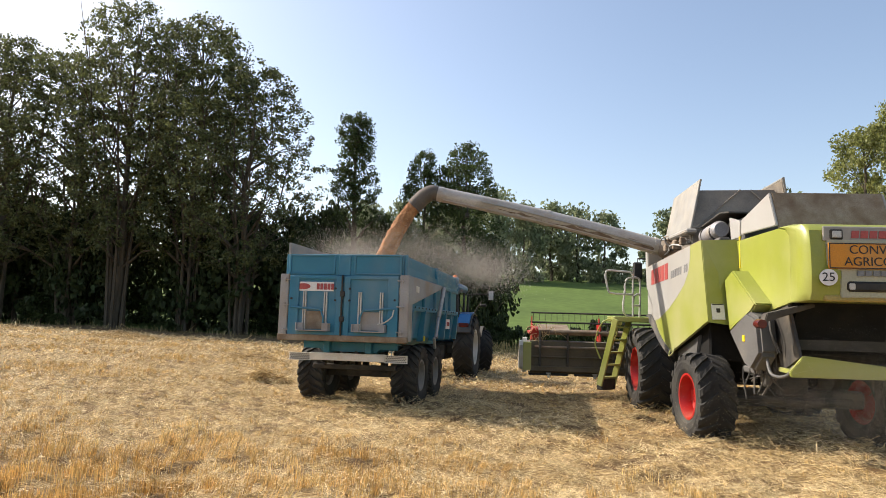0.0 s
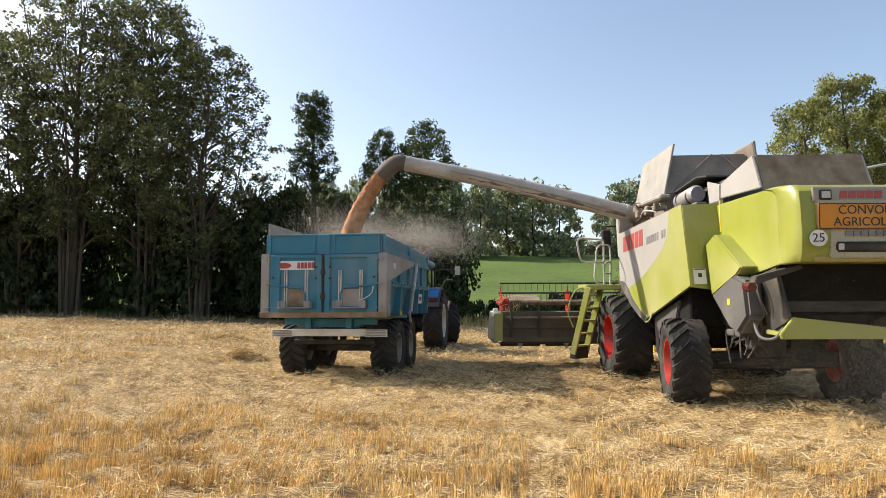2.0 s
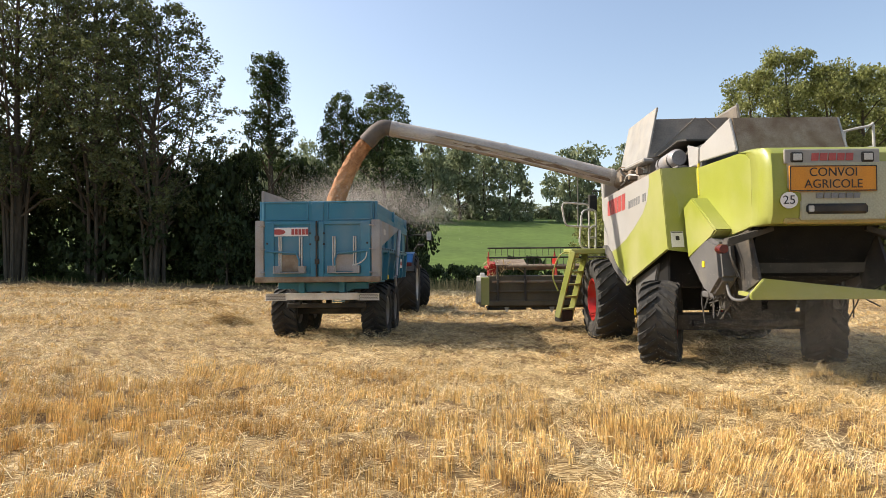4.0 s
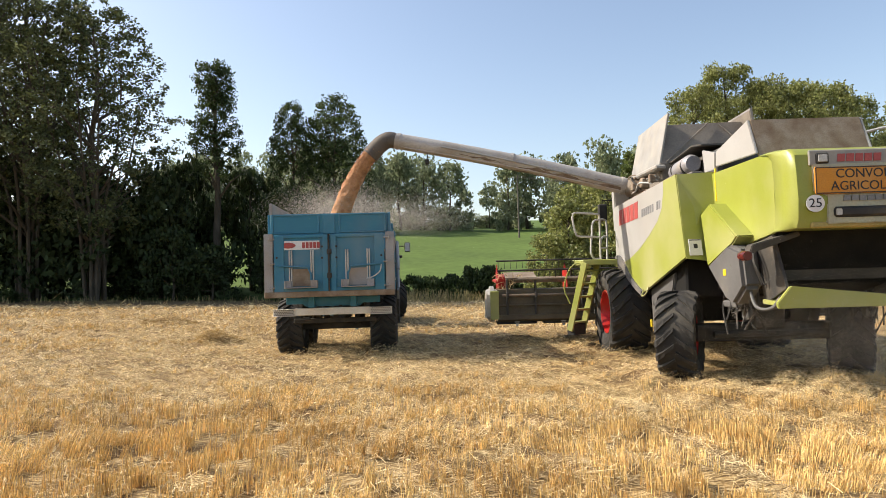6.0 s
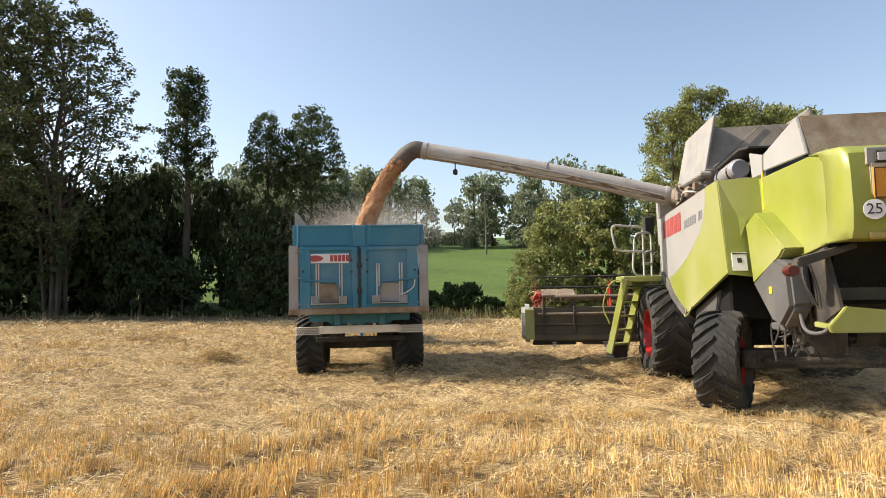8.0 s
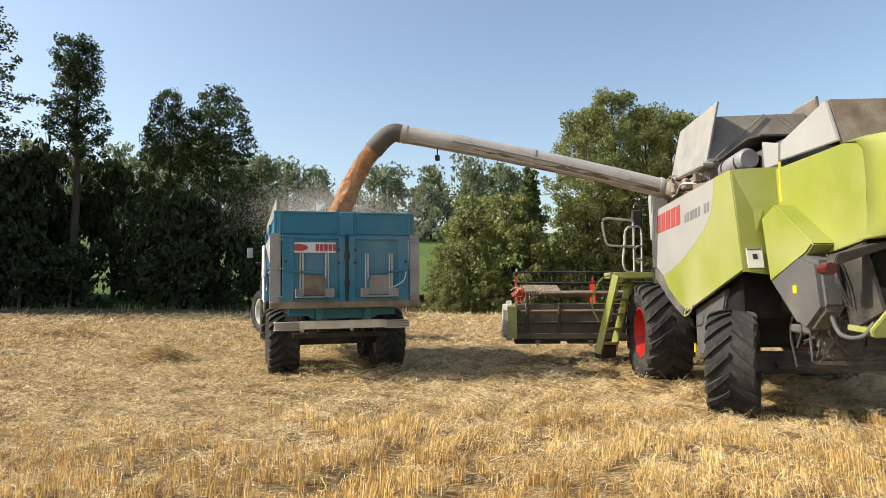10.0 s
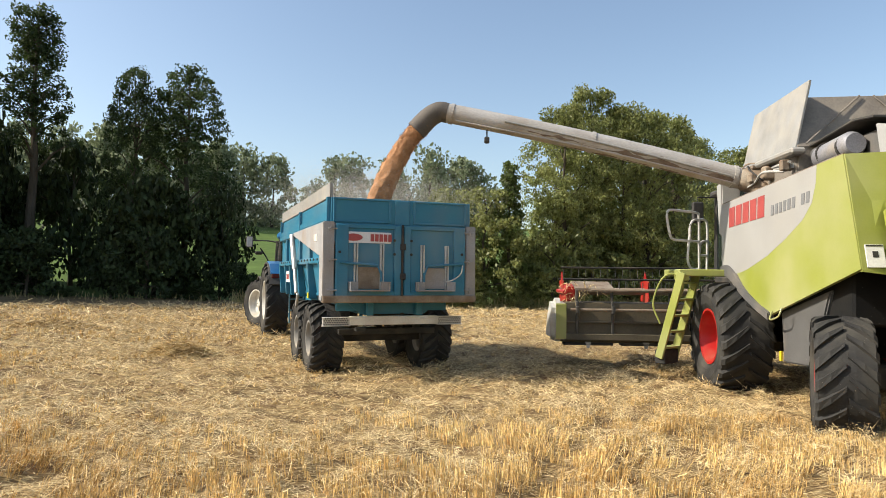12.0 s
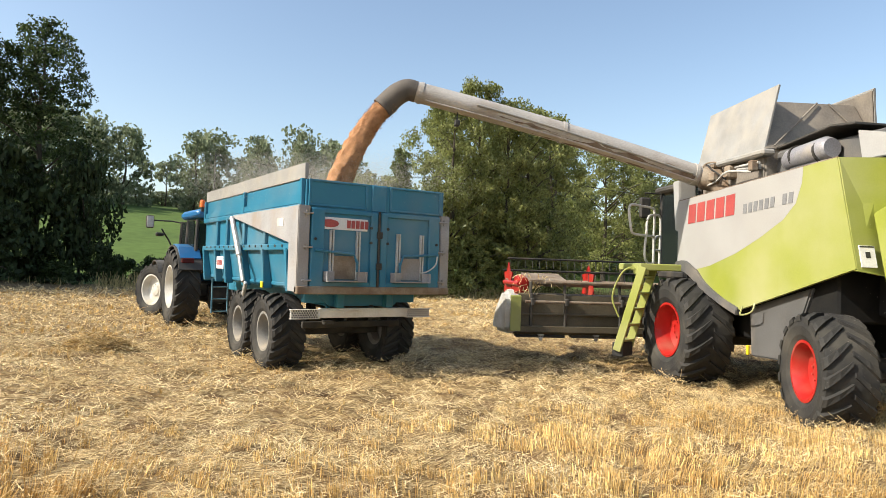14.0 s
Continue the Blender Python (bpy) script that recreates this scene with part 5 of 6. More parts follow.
    for s in (-1, 1):
        bm = bmesh.new()
        prism(bm, [(1.53, 0.60), (1.50, 1.18), (1.62, 1.32), (1.95, 1.34), (2.5, 1.0), (2.8, 0.60), (2.7, 0.46), (1.62, 0.50)], "x", s * HWD, s * (HWD + 0.26), 0.08)
        es = part("end_shield", bm, M_WRIM, H, "white and green divider shield", smooth=False)
        bm = bmesh.new()
        prism(bm, [(1.50, 0.56), (1.48, 1.22), (1.54, 1.24), (1.56, 0.56)], "x", s * (HWD - 0.02), s * (HWD + 0.18), 0.01)
        part("shield_back", bm, M_GREEN, es)
        bm = bmesh.new()
        prism(bm, [(1.75, 1.28), (1.72, 1.55), (2.15, 1.62), (2.6, 1.2)], "x", s * (HWD - 0.22), s * (HWD - 0.04), 0.03)
        part("belt_guard", bm, M_RED, H)
        bm = bmesh.new()
        prism(bm, [(1.62, 1.50), (1.62, 1.53), (2.3, 1.66), (2.3, 1.62)], "x", s * 3.0, s * 3.75)
        part("top_plate", bm, M_RUSTY, H)
    bm = bmesh.new()
    tube(bm, [(-HWD + 0.1, 2.05, 0.85), (HWD - 0.1, 2.05, 0.85)], 0.2, 14)
    for s in (-1, 1):
        pts = [(s * (HWD - 0.2 - 3.0 * k / 60), 2.05 + 0.3 * math.cos(k * 0.55), 0.85 + 0.3 * math.sin(k * 0.55)) for k in range(61)]
        tube(bm, pts, 0.03, 5)
    part("auger", bm, M_INNER, H)
    bm = bmesh.new()
    for k in range(52):
        x = -HWD + 0.08 + k * 0.152
        prism(bm, [(x - 0.025, 2.55), (x + 0.025, 2.55), (x, 2.72)], "z", 0.42, 0.45)
    part("cutter_bar", bm, M_BLACK, H)
    # straw caught on the header's end
    rs = np.random.default_rng(77)
    for q in (-1, 1):
        bm = bmesh.new()
        for k in range(46):
            p = Vector((q * (HWD - 0.05 - 0.55 * rs.random() ** 2), 1.62 + 0.35 * rs.random(), 1.30 + 0.38 * rs.random()))
            d = Vector((rs.normal(0, 0.12), rs.normal(0, 0.10), -0.05 - 0.22 * rs.random()))
            tube(bm, [p, p + d * 0.6 + Vector((0, 0, 0.02)), p + d], 0.006, 3)
        tagged(part("caught_straw", bm, M_STRAW, H), kind="stuff")
    # reel
    bm = bmesh.new()
    tube(bm, [(-HWD + 0.05, 2.95, 1.45), (HWD - 0.05, 2.95, 1.45)], 0.075, 12)
    reel = part("reel", bm, M_RUSTY, H)
    for k in range(6):
        a = k * math.tau / 6 + 0.52
        y, z = 2.95 + 0.50 * math.cos(a), 1.45 + 0.50 * math.sin(a)
        bm = bmesh.new()
        tube(bm, [(-HWD + 0.08, y, z), (HWD - 0.08, y, z)], 0.022, 6)
        for j in range(50):
            x = -HWD + 0.14 + j * 0.155
            tube(bm, [(x, y, z), (x, y - 0.03, z - 0.20)], 0.006, 4)
        part("tine_bar", bm, M_BLACK, reel)
    for x in (-HWD + 0.1, -2.1, 0, 2.1, HWD - 0.1):
        bm = bmesh.new()
        star = []
        for k in range(12):
            a, q = k * math.tau / 12 + 0.52, (0.26 if k % 2 else 0.41)
            star.append((2.95 + q * math.cos(a), 1.45 + q * math.sin(a)))
        prism(bm, star, "x", x - 0.012, x + 0.012)
        part("reel_spider", bm, M_RED, reel)
    for s in (-1, 1):
        bm = bmesh.new()
        tube(bm, [(s * (HWD - 0.02), 1.70, 1.45), (s * (HWD - 0.02), 2.95, 1.45)], 0.045, 8)
        part("reel_arm", bm, M_RED, H)
    return wheels


WHEELS = build_combine()


# ---- trees, bushes, hedges ----
def leaf_cloud(rng, centres, radii, per, size, flat=0.75):
    """Small four-cornered leaves scattered round clump centres; returns vertices and faces."""
    n = len(centres) * per
    c = np.repeat(centres, per, 0)
    r = np.repeat(radii, per)[:, None]
    d = rng.normal(size=(n, 3))
    d /= np.linalg.norm(d, axis=1)[:, None]
    p = c + d * r * (rng.random((n, 1)) ** 0.45) * np.array([1, 1, flat])
    a = rng.normal(size=(n, 3))
    a[:, 2] -= 0.3
    a /= np.linalg.norm(a, axis=1)[:, None]
    b = np.cross(a, rng.normal(size=(n, 3)))
    b /= np.linalg.norm(b, axis=1)[:, None]
    s = size * (0.6 + 0.8 * rng.random((n, 1)))
    v = np.stack([p - a * s * 0.5, p + b * s * 0.30 - a * s * 0.05, p + a * s * 0.5, p - b * s * 0.30 - a * s * 0.05], 1).reshape(-1, 3)
    return v, np.arange(n * 4).reshape(-1, 4)


PROFILES = {
    "ash": lambda u: 0.55 + 0.45 * np.sin(np.pi * np.clip(0.12 + 0.82 * u, 0, 1)) - 0.30 * np.clip(u - 0.7, 0, 1) / 0.3 * 0.9,
    "poplar": lambda u: (1.0 - 0.55 * u) * (0.86 + 0.14 * np.sin(u * 15 + 1)),
    "dome": lambda u: np.where(u > 0.42, np.clip(1 - ((u - 0.42) / 0.60) ** 2.3, 0.03, 1) ** 0.42, 0.72 + 0.28 * u / 0.42),
    "cone": lambda u: 1.05 - 0.95 * u,
    "bush": lambda u: np.sqrt(np.clip(1 - (u * 0.96) ** 2.2, 0, 1)),
}


def make_tree(seed, h, z0, r, clumps, per, leaf, clump_r, shape, leaf_mat, name, label, category, limbs=14, trunk_r=0.3, stems=0):
    rng = np.random.default_rng(seed)
    T = empty(name, label, category, group={"tree": "trees round the field", "bush": "bushes along the field edge"}[category])
    u = rng.random(clumps) ** 0.85
    prof = PROFILES[shape](u)
    ang = rng.random(clumps) * math.tau
    lob = 1 + 0.22 * np.sin(ang * 2 + seed) + 0.14 * np.sin(ang * 3 + seed * 2.1 + u * 5)
    rad = r * prof * lob * np.clip(rng.random(clumps) ** 0.42, 0.2, 1)
    c = np.stack([rad * np.cos(ang), rad * np.sin(ang), z0 + (h - z0 - clump_r * 0.7) * u], 1)
    rr = clump_r * (0.55 + 0.75 * rng.random(clumps))
    bm = bmesh.new()
    wob = [Vector((0.12 * r * 0.3 * math.sin(k * 1.7 + seed), 0.12 * r * 0.3 * math.cos(k * 1.3 + seed), h * 0.93 * k / 7 - (0.4 if k == 0 else 0))) for k in range(8)]
    tube(bm, wob, [trunk_r * (1.25 if k == 0 else 1 - 0.12 * k) for k in range(8)], 9)
    order = rng.permutation(clumps)[:limbs]
    for k in order:
        q = Vector(c[k])
        s = min(0.85, max(0.18, (q.z - 0.45 * math.hypot(q.x, q.y)) / h - 0.05))
        i = s * 7 / 0.93
        i0 = min(int(i), 6)
        base = wob[i0].lerp(wob[i0 + 1], min(i - i0, 1))
        midp = base.lerp(q, 0.55) + Vector((0, 0, 0.1 * (q - base).length))
        w = trunk_r * (1 - 0.8 * s) * 0.45
        tube(bm, [base, midp, q], [w, w * 0.6, w * 0.2], 6)
    # extra stems that fan out from the foot, with fine twigs
    for k in range(stems):
        a = math.tau * (k + 0.6 * rng.random()) / stems
        q0 = Vector((0.10 * r * math.cos(a), 0.10 * r * math.sin(a), -0.3))
        far_r = r * (0.30 + 0.45 * rng.random())
        q1 = Vector((far_r * math.cos(a), far_r * math.sin(a), h * (0.70 + 0.2 * rng.random())))
        line = smooth_line([q0, q0.lerp(q1, 0.3) + Vector((-0.07 * r * math.cos(a), -0.07 * r * math.sin(a), h * 0.06)), q0.lerp(q1, 0.65), q1], 3)
        tube(bm, line, [trunk_r * 0.42 * (1 - 0.085 * i) for i in range(len(line))], 6)
        for i in rng.integers(3, len(line) - 1, 6):
            b0 = line[i]
            d = Vector((rng.normal(0, 0.9), rng.normal(0, 0.9), 1.0 + rng.random())) * (0.10 * h * (0.6 + 0.6 * rng.random()))
            tube(bm, [b0, b0 + d * 0.5, b0 + d + Vector((0, 0, 0.2))], [trunk_r * 0.16, trunk_r * 0.10, trunk_r * 0.04], 4)
    part("trunk", bm, M_BARK, T)
    v, f = leaf_cloud(rng, c, rr, per, leaf)
    me = fast_mesh("crown", v, f)
    me.materials.append(leaf_mat)
    ob = new("crown", me)
    ob.parent = T
    return T


def stand(src, x, y, s=1.0, sz=None, rz=0.0, sink=0.1, first=[]):
    """A copy of a tree on the soil at (x, y); the first call for a source moves the source itself."""
    m = Matrix.LocRotScale((x, y, float(soil(np.float64(x), np.float64(y))) - sink), Euler((0, 0, radians(rz))), (s, s, sz or s))
    if src.name in first:
        return copy_thing(src, m)
    first.append(src.name)
    src.matrix_basis = m
    return src


def build_trees():
    lab = "tall broadleaf tree with dark dense foliage at the field edge"
    ash = [make_tree(k, 23, 5.2, 5.6, 640, 38, 0.225, 0.60, "dome", M_ASH, "broadleaf_tree", lab, "tree", limbs=40, trunk_r=0.33, stems=6) for k in (11, 12, 13)]
    for k, x, y, s, sz, rz in ((0, -18.5, 30.2, 0.98, 0.85, 0), (1, -23.4, 31.5, 1.0, 1.02, 40), (2, -28.4, 30.4, 1.0, 1.06, 90), (0, -33.5, 31.6, 1.04, 1.08, 150), (1, -39.2, 30.5, 1.04, 0.97, 200),
                               (2, -45.0, 31.5, 1.05, 0.9, 300), (2, -52, 32, 1.1, 0.86, 30), (0, -26.0, 35.5, 0.92, 0.98, 10)):
        stand(ash[k], x, y, s, sz, rz)
    pop = make_tree(21, 17.0, 8.4, 2.2, 230, 60, 0.17, 0.46, "poplar", M_LEAF, "slender_tree", "slender upright tree with an ivy-clad bare trunk", "tree", limbs=30, trunk_r=0.34)
    stand(pop, -11.9, 34.2, 1.0, 1.0, 15)
    twin = make_tree(22, 14.9, 3.0, 2.7, 300, 66, 0.18, 0.55, "dome", M_LEAF, "broadleaf_tree", "rounded broadleaf tree in the hedge, dark against the sky", "tree", limbs=24, trunk_r=0.25)
    stand(twin, -3.5, 34.2, 0.98, 0.98, 0)
    stand(twin, -6.5, 34.0, 0.72, 0.97, 120)
    bush = [make_tree(30 + k, 5.0, 0.3, 2.9, 95, 38, 0.33, 0.74, "bush", (M_HEDGE_SHADED, M_HEDGE_SHADED, M_LEAF)[k], "bush", "dense dark green hedge bush", "bush", limbs=12, trunk_r=0.14) for k in range(3)]
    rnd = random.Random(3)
    # understorey beneath the tall trees, canopy shade put into most of its leaf colour
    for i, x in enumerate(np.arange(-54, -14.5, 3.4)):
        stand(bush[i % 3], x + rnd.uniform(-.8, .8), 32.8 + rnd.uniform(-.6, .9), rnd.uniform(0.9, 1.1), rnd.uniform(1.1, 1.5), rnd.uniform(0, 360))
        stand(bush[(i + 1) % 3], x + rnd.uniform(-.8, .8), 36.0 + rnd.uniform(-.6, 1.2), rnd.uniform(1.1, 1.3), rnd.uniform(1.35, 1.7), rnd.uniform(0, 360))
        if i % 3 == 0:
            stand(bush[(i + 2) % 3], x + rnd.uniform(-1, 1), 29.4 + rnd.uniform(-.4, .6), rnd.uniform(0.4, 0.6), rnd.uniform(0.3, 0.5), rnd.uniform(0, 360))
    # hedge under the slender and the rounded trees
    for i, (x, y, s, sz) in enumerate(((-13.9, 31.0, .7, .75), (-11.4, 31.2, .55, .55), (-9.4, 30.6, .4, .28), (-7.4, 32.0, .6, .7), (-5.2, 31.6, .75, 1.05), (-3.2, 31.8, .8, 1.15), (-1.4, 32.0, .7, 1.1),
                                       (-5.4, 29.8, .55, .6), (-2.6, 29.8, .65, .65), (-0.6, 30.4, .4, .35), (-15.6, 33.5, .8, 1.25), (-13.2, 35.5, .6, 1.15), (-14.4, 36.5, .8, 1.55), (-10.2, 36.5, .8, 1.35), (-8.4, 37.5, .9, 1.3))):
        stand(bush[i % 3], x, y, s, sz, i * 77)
    # low scrub in the gap
    scrub = make_tree(41, 1.7, 0.1, 1.2, 34, 60, 0.20, 0.42, "bush", M_LEAF, "scrub", "low dark scrub along the meadow edge", "bush", limbs=6, trunk_r=0.05)
    for i, x in enumerate(np.arange(0.6, 10.5, 1.25)):
        stand(scrub, x, 29.6 + rnd.uniform(-.4, .6), rnd.uniform(.8, 1.2), rnd.uniform(.6, 1.25) if abs(x - 6) > 1.2 else 1.5, rnd.uniform(0, 360))
    # right-hand hedge and copse
    hb = [make_tree(50 + k, 7.5, 0.4, 2.7, 150, 50, 0.235, 0.52, "bush", (M_LEAF4, M_LEAF3, M_LEAF4)[k], "hedge_tree", "leafy mid-green hedgerow tree", "tree", limbs=16, trunk_r=0.14) for k in range(3)]
    for i, (x, y, s, sz) in enumerate(((10.2, 27.4, .62, .58), (12.0, 28.6, .9, .92), (14.2, 27.6, .95, 1.05), (16.6, 28.0, 1.0, 1.15), (19.2, 27.4, 1.0, 1.15), (22.0, 27.8, 1.05, 1.05), (25.0, 27.2, 1.05, 1.15),
                                       (28.0, 27.8, 1.0, 1.0), (13.4, 31.5, 1.0, 1.05), (20.0, 31.5, 1.0, 1.1), (25.0, 32.0, 1.0, 1.1), (48, 44, 1.2, 1.1), (53, 46, 1.2, 1.2))):
        stand(hb[i % 3], x, y, s, sz, i * 61)
    for i, (x, y, s, sz) in enumerate(((10.4, 26.2, .42, .40), (12.6, 26.0, .5, .36), (15.2, 25.8, .55, .42), (18.0, 25.8, .6, .4), (21, 25.9, .6, .42), (24.5, 25.7, .6, .4), (28, 25.8, .6, .42))):
        stand(hb[(i + 1) % 3], x, y, s, sz, i * 47)
    crt = make_tree(60, 13.0, 2.0, 2.9, 200, 90, 0.165, 0.56, "ash", M_LEAF4, "broadleaf_tree", "tall light green tree with feathery top in the hedge", "tree", limbs=20, trunk_r=0.22)
    for x, y, s, sz, rz in ((20.0, 27.6, 0.95, 1.06, 0), (22.6, 28.2, 1.0, 1.12, 70), (24.6, 27.4, 0.95, 1.03, 160)):
        stand(crt, x, y, s, sz, rz)
    crt2 = make_tree(61, 12.6, 1.6, 3.3, 220, 62, 0.19, 0.58, "ash", M_LEAF4, "broadleaf_tree", "full round-headed green tree in the hedge", "tree", limbs=20, trunk_r=0.24)
    for x, y, s, sz, rz in ((26.8, 27.8, 1.05, 1.12, 0), (30.2, 29.0, 1.0, 1.02, 100), (45, 37, 1.1, 1.0, 20), (50, 39, 1.15, 1.02, 80), (56, 41, 1.2, 1.05, 10), (38, 50, 1.2, 1.25, 200), (31.0, 46, 1.1, 1.15, 250), (44, 52, 1.2, 1.25, 40), (50, 54, 1.2, 1.2, 300), (57, 56, 1.2, 1.2, 130)):
        stand(crt2, x, y, s, sz, rz)
    con = make_tree(62, 9.8, 1.0, 1.8, 95, 80, 0.20, 0.42, "cone", M_LEAF2, "conifer", "pointed green conifer in the hedge", "tree", limbs=20, trunk_r=0.14)
    stand(con, 15.6, 27.0, 1.0, 1.0, 0)
    # far woods on the hill, distance haze put into their leaf colour
    far = [make_tree(70 + k, 9.5, 0.0, 3.7, 64, 46, 0.50, 1.15, "bush", M_FAR_HAZED, "far_tree", "distant hazy green tree on the hill", "tree", limbs=8, trunk_r=0.2) for k in range(3)]
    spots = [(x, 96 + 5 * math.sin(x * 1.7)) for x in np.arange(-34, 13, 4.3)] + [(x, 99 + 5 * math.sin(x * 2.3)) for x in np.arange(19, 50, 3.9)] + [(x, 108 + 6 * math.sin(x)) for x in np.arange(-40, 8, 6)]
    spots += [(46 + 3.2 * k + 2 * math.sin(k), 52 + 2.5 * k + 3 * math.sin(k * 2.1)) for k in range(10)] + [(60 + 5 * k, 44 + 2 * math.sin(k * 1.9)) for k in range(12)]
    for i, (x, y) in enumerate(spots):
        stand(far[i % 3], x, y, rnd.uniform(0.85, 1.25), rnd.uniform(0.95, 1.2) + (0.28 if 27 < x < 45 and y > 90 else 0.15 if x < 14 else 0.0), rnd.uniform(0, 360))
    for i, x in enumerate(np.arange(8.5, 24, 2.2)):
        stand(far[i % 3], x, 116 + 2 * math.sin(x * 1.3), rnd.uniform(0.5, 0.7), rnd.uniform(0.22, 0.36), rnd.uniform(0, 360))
    bare = make_tree(80, 6.5, 3.5, 1.6, 26, 30, 0.4, 0.5, "ash", M_FAR_HAZED, "small_tree", "small thin tree standing alone on the hill crest", "tree", limbs=16, trunk_r=0.12)
    stand(bare, 17.8, 114, 1.3, 1.3, 0)


build_trees()


def build_pole(x, y, h):
    P = empty("utility_pole", "weathered timber utility pole beyond the hedge", "utility pole", pose(x, y, float(soil(x, y)) - 0.2), group="poles of the power line")
    bm = bmesh.new()
    tube(bm, [(0, 0, 0), (0, 0, h)], [0.14, 0.09], 10)
    part("pole", bm, M_WOOD, P)
    bm = bmesh.new()
    box(bm, (0, 0, h - 0.5), (1.5, 0.1, 0.1), 0.01)
    part("crossarm", bm, M_WOOD, P)
    for s in (-0.65, 0, 0.65):
        bm = bmesh.new()
        tube(bm, [(s, 0, h - 0.45), (s, 0, h - 0.25)], [0.05, 0.03], 8)
        part("insulator", bm, M_PLATE, P)
    return Vector((x, y, float(soil(x, y)) - 0.2 + h - 0.25))


def build_lines():
    a, b, c = build_pole(33.0, 36.0, 10.5), build_pole(18.0, 82.0, 9.5), build_pole(75.0, 20.0, 10.5)
    L = empty("power_line", "thin overhead power cables between poles", "cable")
    for p, q in ((a, b), (a, c)):
        for off in (-0.65, 0, 0.65):
            bm = bmesh.new()
            pts = []
            for k in range(13):
                u = k / 12
                w = p.lerp(q, u) + Vector((off, 0, -1.4 * 4 * u * (1 - u)))
                pts.append(w)
            tube(bm, pts, 0.014, 4)
            part("cable", bm, M_BLACK, L)


build_lines()


# ---- stubble, loose straw, verge grass ----
def blades(rng, p, length, width, tilt, heading=None):
    """Flat strips from points p upward (tilt radians from the vertical)."""
    n = len(p)
    az = rng.random(n) * math.tau if heading is None else heading
    d = np.stack([np.sin(tilt) * np.cos(az), np.sin(tilt) * np.sin(az), np.cos(tilt)], 1)
    w = rng.random(n) * math.tau
    s = np.stack([np.cos(w), np.sin(w), np.zeros(n)], 1)
    s -= d * (s * d).sum(1)[:, None]
    s /= np.linalg.norm(s, axis=1)[:, None] + 1e-9
    s *= (width / 2)[:, None]
    e = p + d * length[:, None]
    return np.stack([p - s, p + s, e + s * 0.8, e - s * 0.8], 1).reshape(-1, 3)


def rumple(x, y):
    """A smooth 0..1 pattern of thick and thin straw, drawn out along the drill rows."""
    a = np.sin(x * 1.1 + 0.6 * np.sin(y * 0.31)) + np.sin(x * 2.7 + y * 0.35 + 1.7 * np.sin(y * 0.8)) * 0.6 + np.sin(y * 1.9 + x * 1.3) * 0.35 + np.sin(x * 5.1 + y * 3.7) * 0.3
    return np.clip(0.5 + 0.28 * a, 0, 1)


def tangle(x, y):
    """A finer 0..1 pattern of straw tufts and hollows."""
    a = np.sin(x * 9.1 + 2.2 * np.sin(y * 4.3)) + np.sin(y * 11.3 + 2.5 * np.sin(x * 5.7 + 1)) + 0.7 * np.sin(x * 17.9 + y * 13.1) + 0.8 * np.sin(x * 3.1 - y * 4.7 + 2 * np.sin(x * 1.3))
    return np.clip(0.5 + 0.22 * a, 0, 1)


def standing(x, y):
    """Share of stubble left upright: high before the parked trailer, low on the trodden straw mat, in stripes beyond."""
    edge = -4.4 + 0.9 * np.sin(x * 0.8 + 0.5) + 0.8 * np.sin(x * 3.3 + 2.4 * y) + 0.55 * np.clip(-x - 1.5, 0, 4) + 0.5 * np.sin(x * 2.1 + y) - 0.05 * (x - 2)
    near = np.clip((edge - y) / 2.6 + 0.5, 0, 1)
    far = np.clip(0.5 + 0.9 * np.sin(y * 1.15 + 0.5 * np.sin(x * 0.25) + 0.06 * x), 0, 1) * np.clip((y - 4 + 1.4 * np.clip(-x - 1, 0, 5)) / 6, 0, 1)
    return np.clip(np.maximum(near, 0.75 * far) + 0.12, 0, 1)


RUTS = (4.15, 6.35)


def rut(x, y):
    return np.minimum.reduce([np.abs(x - c - 0.05 * np.sin(y)) for c in RUTS]) < 0.17


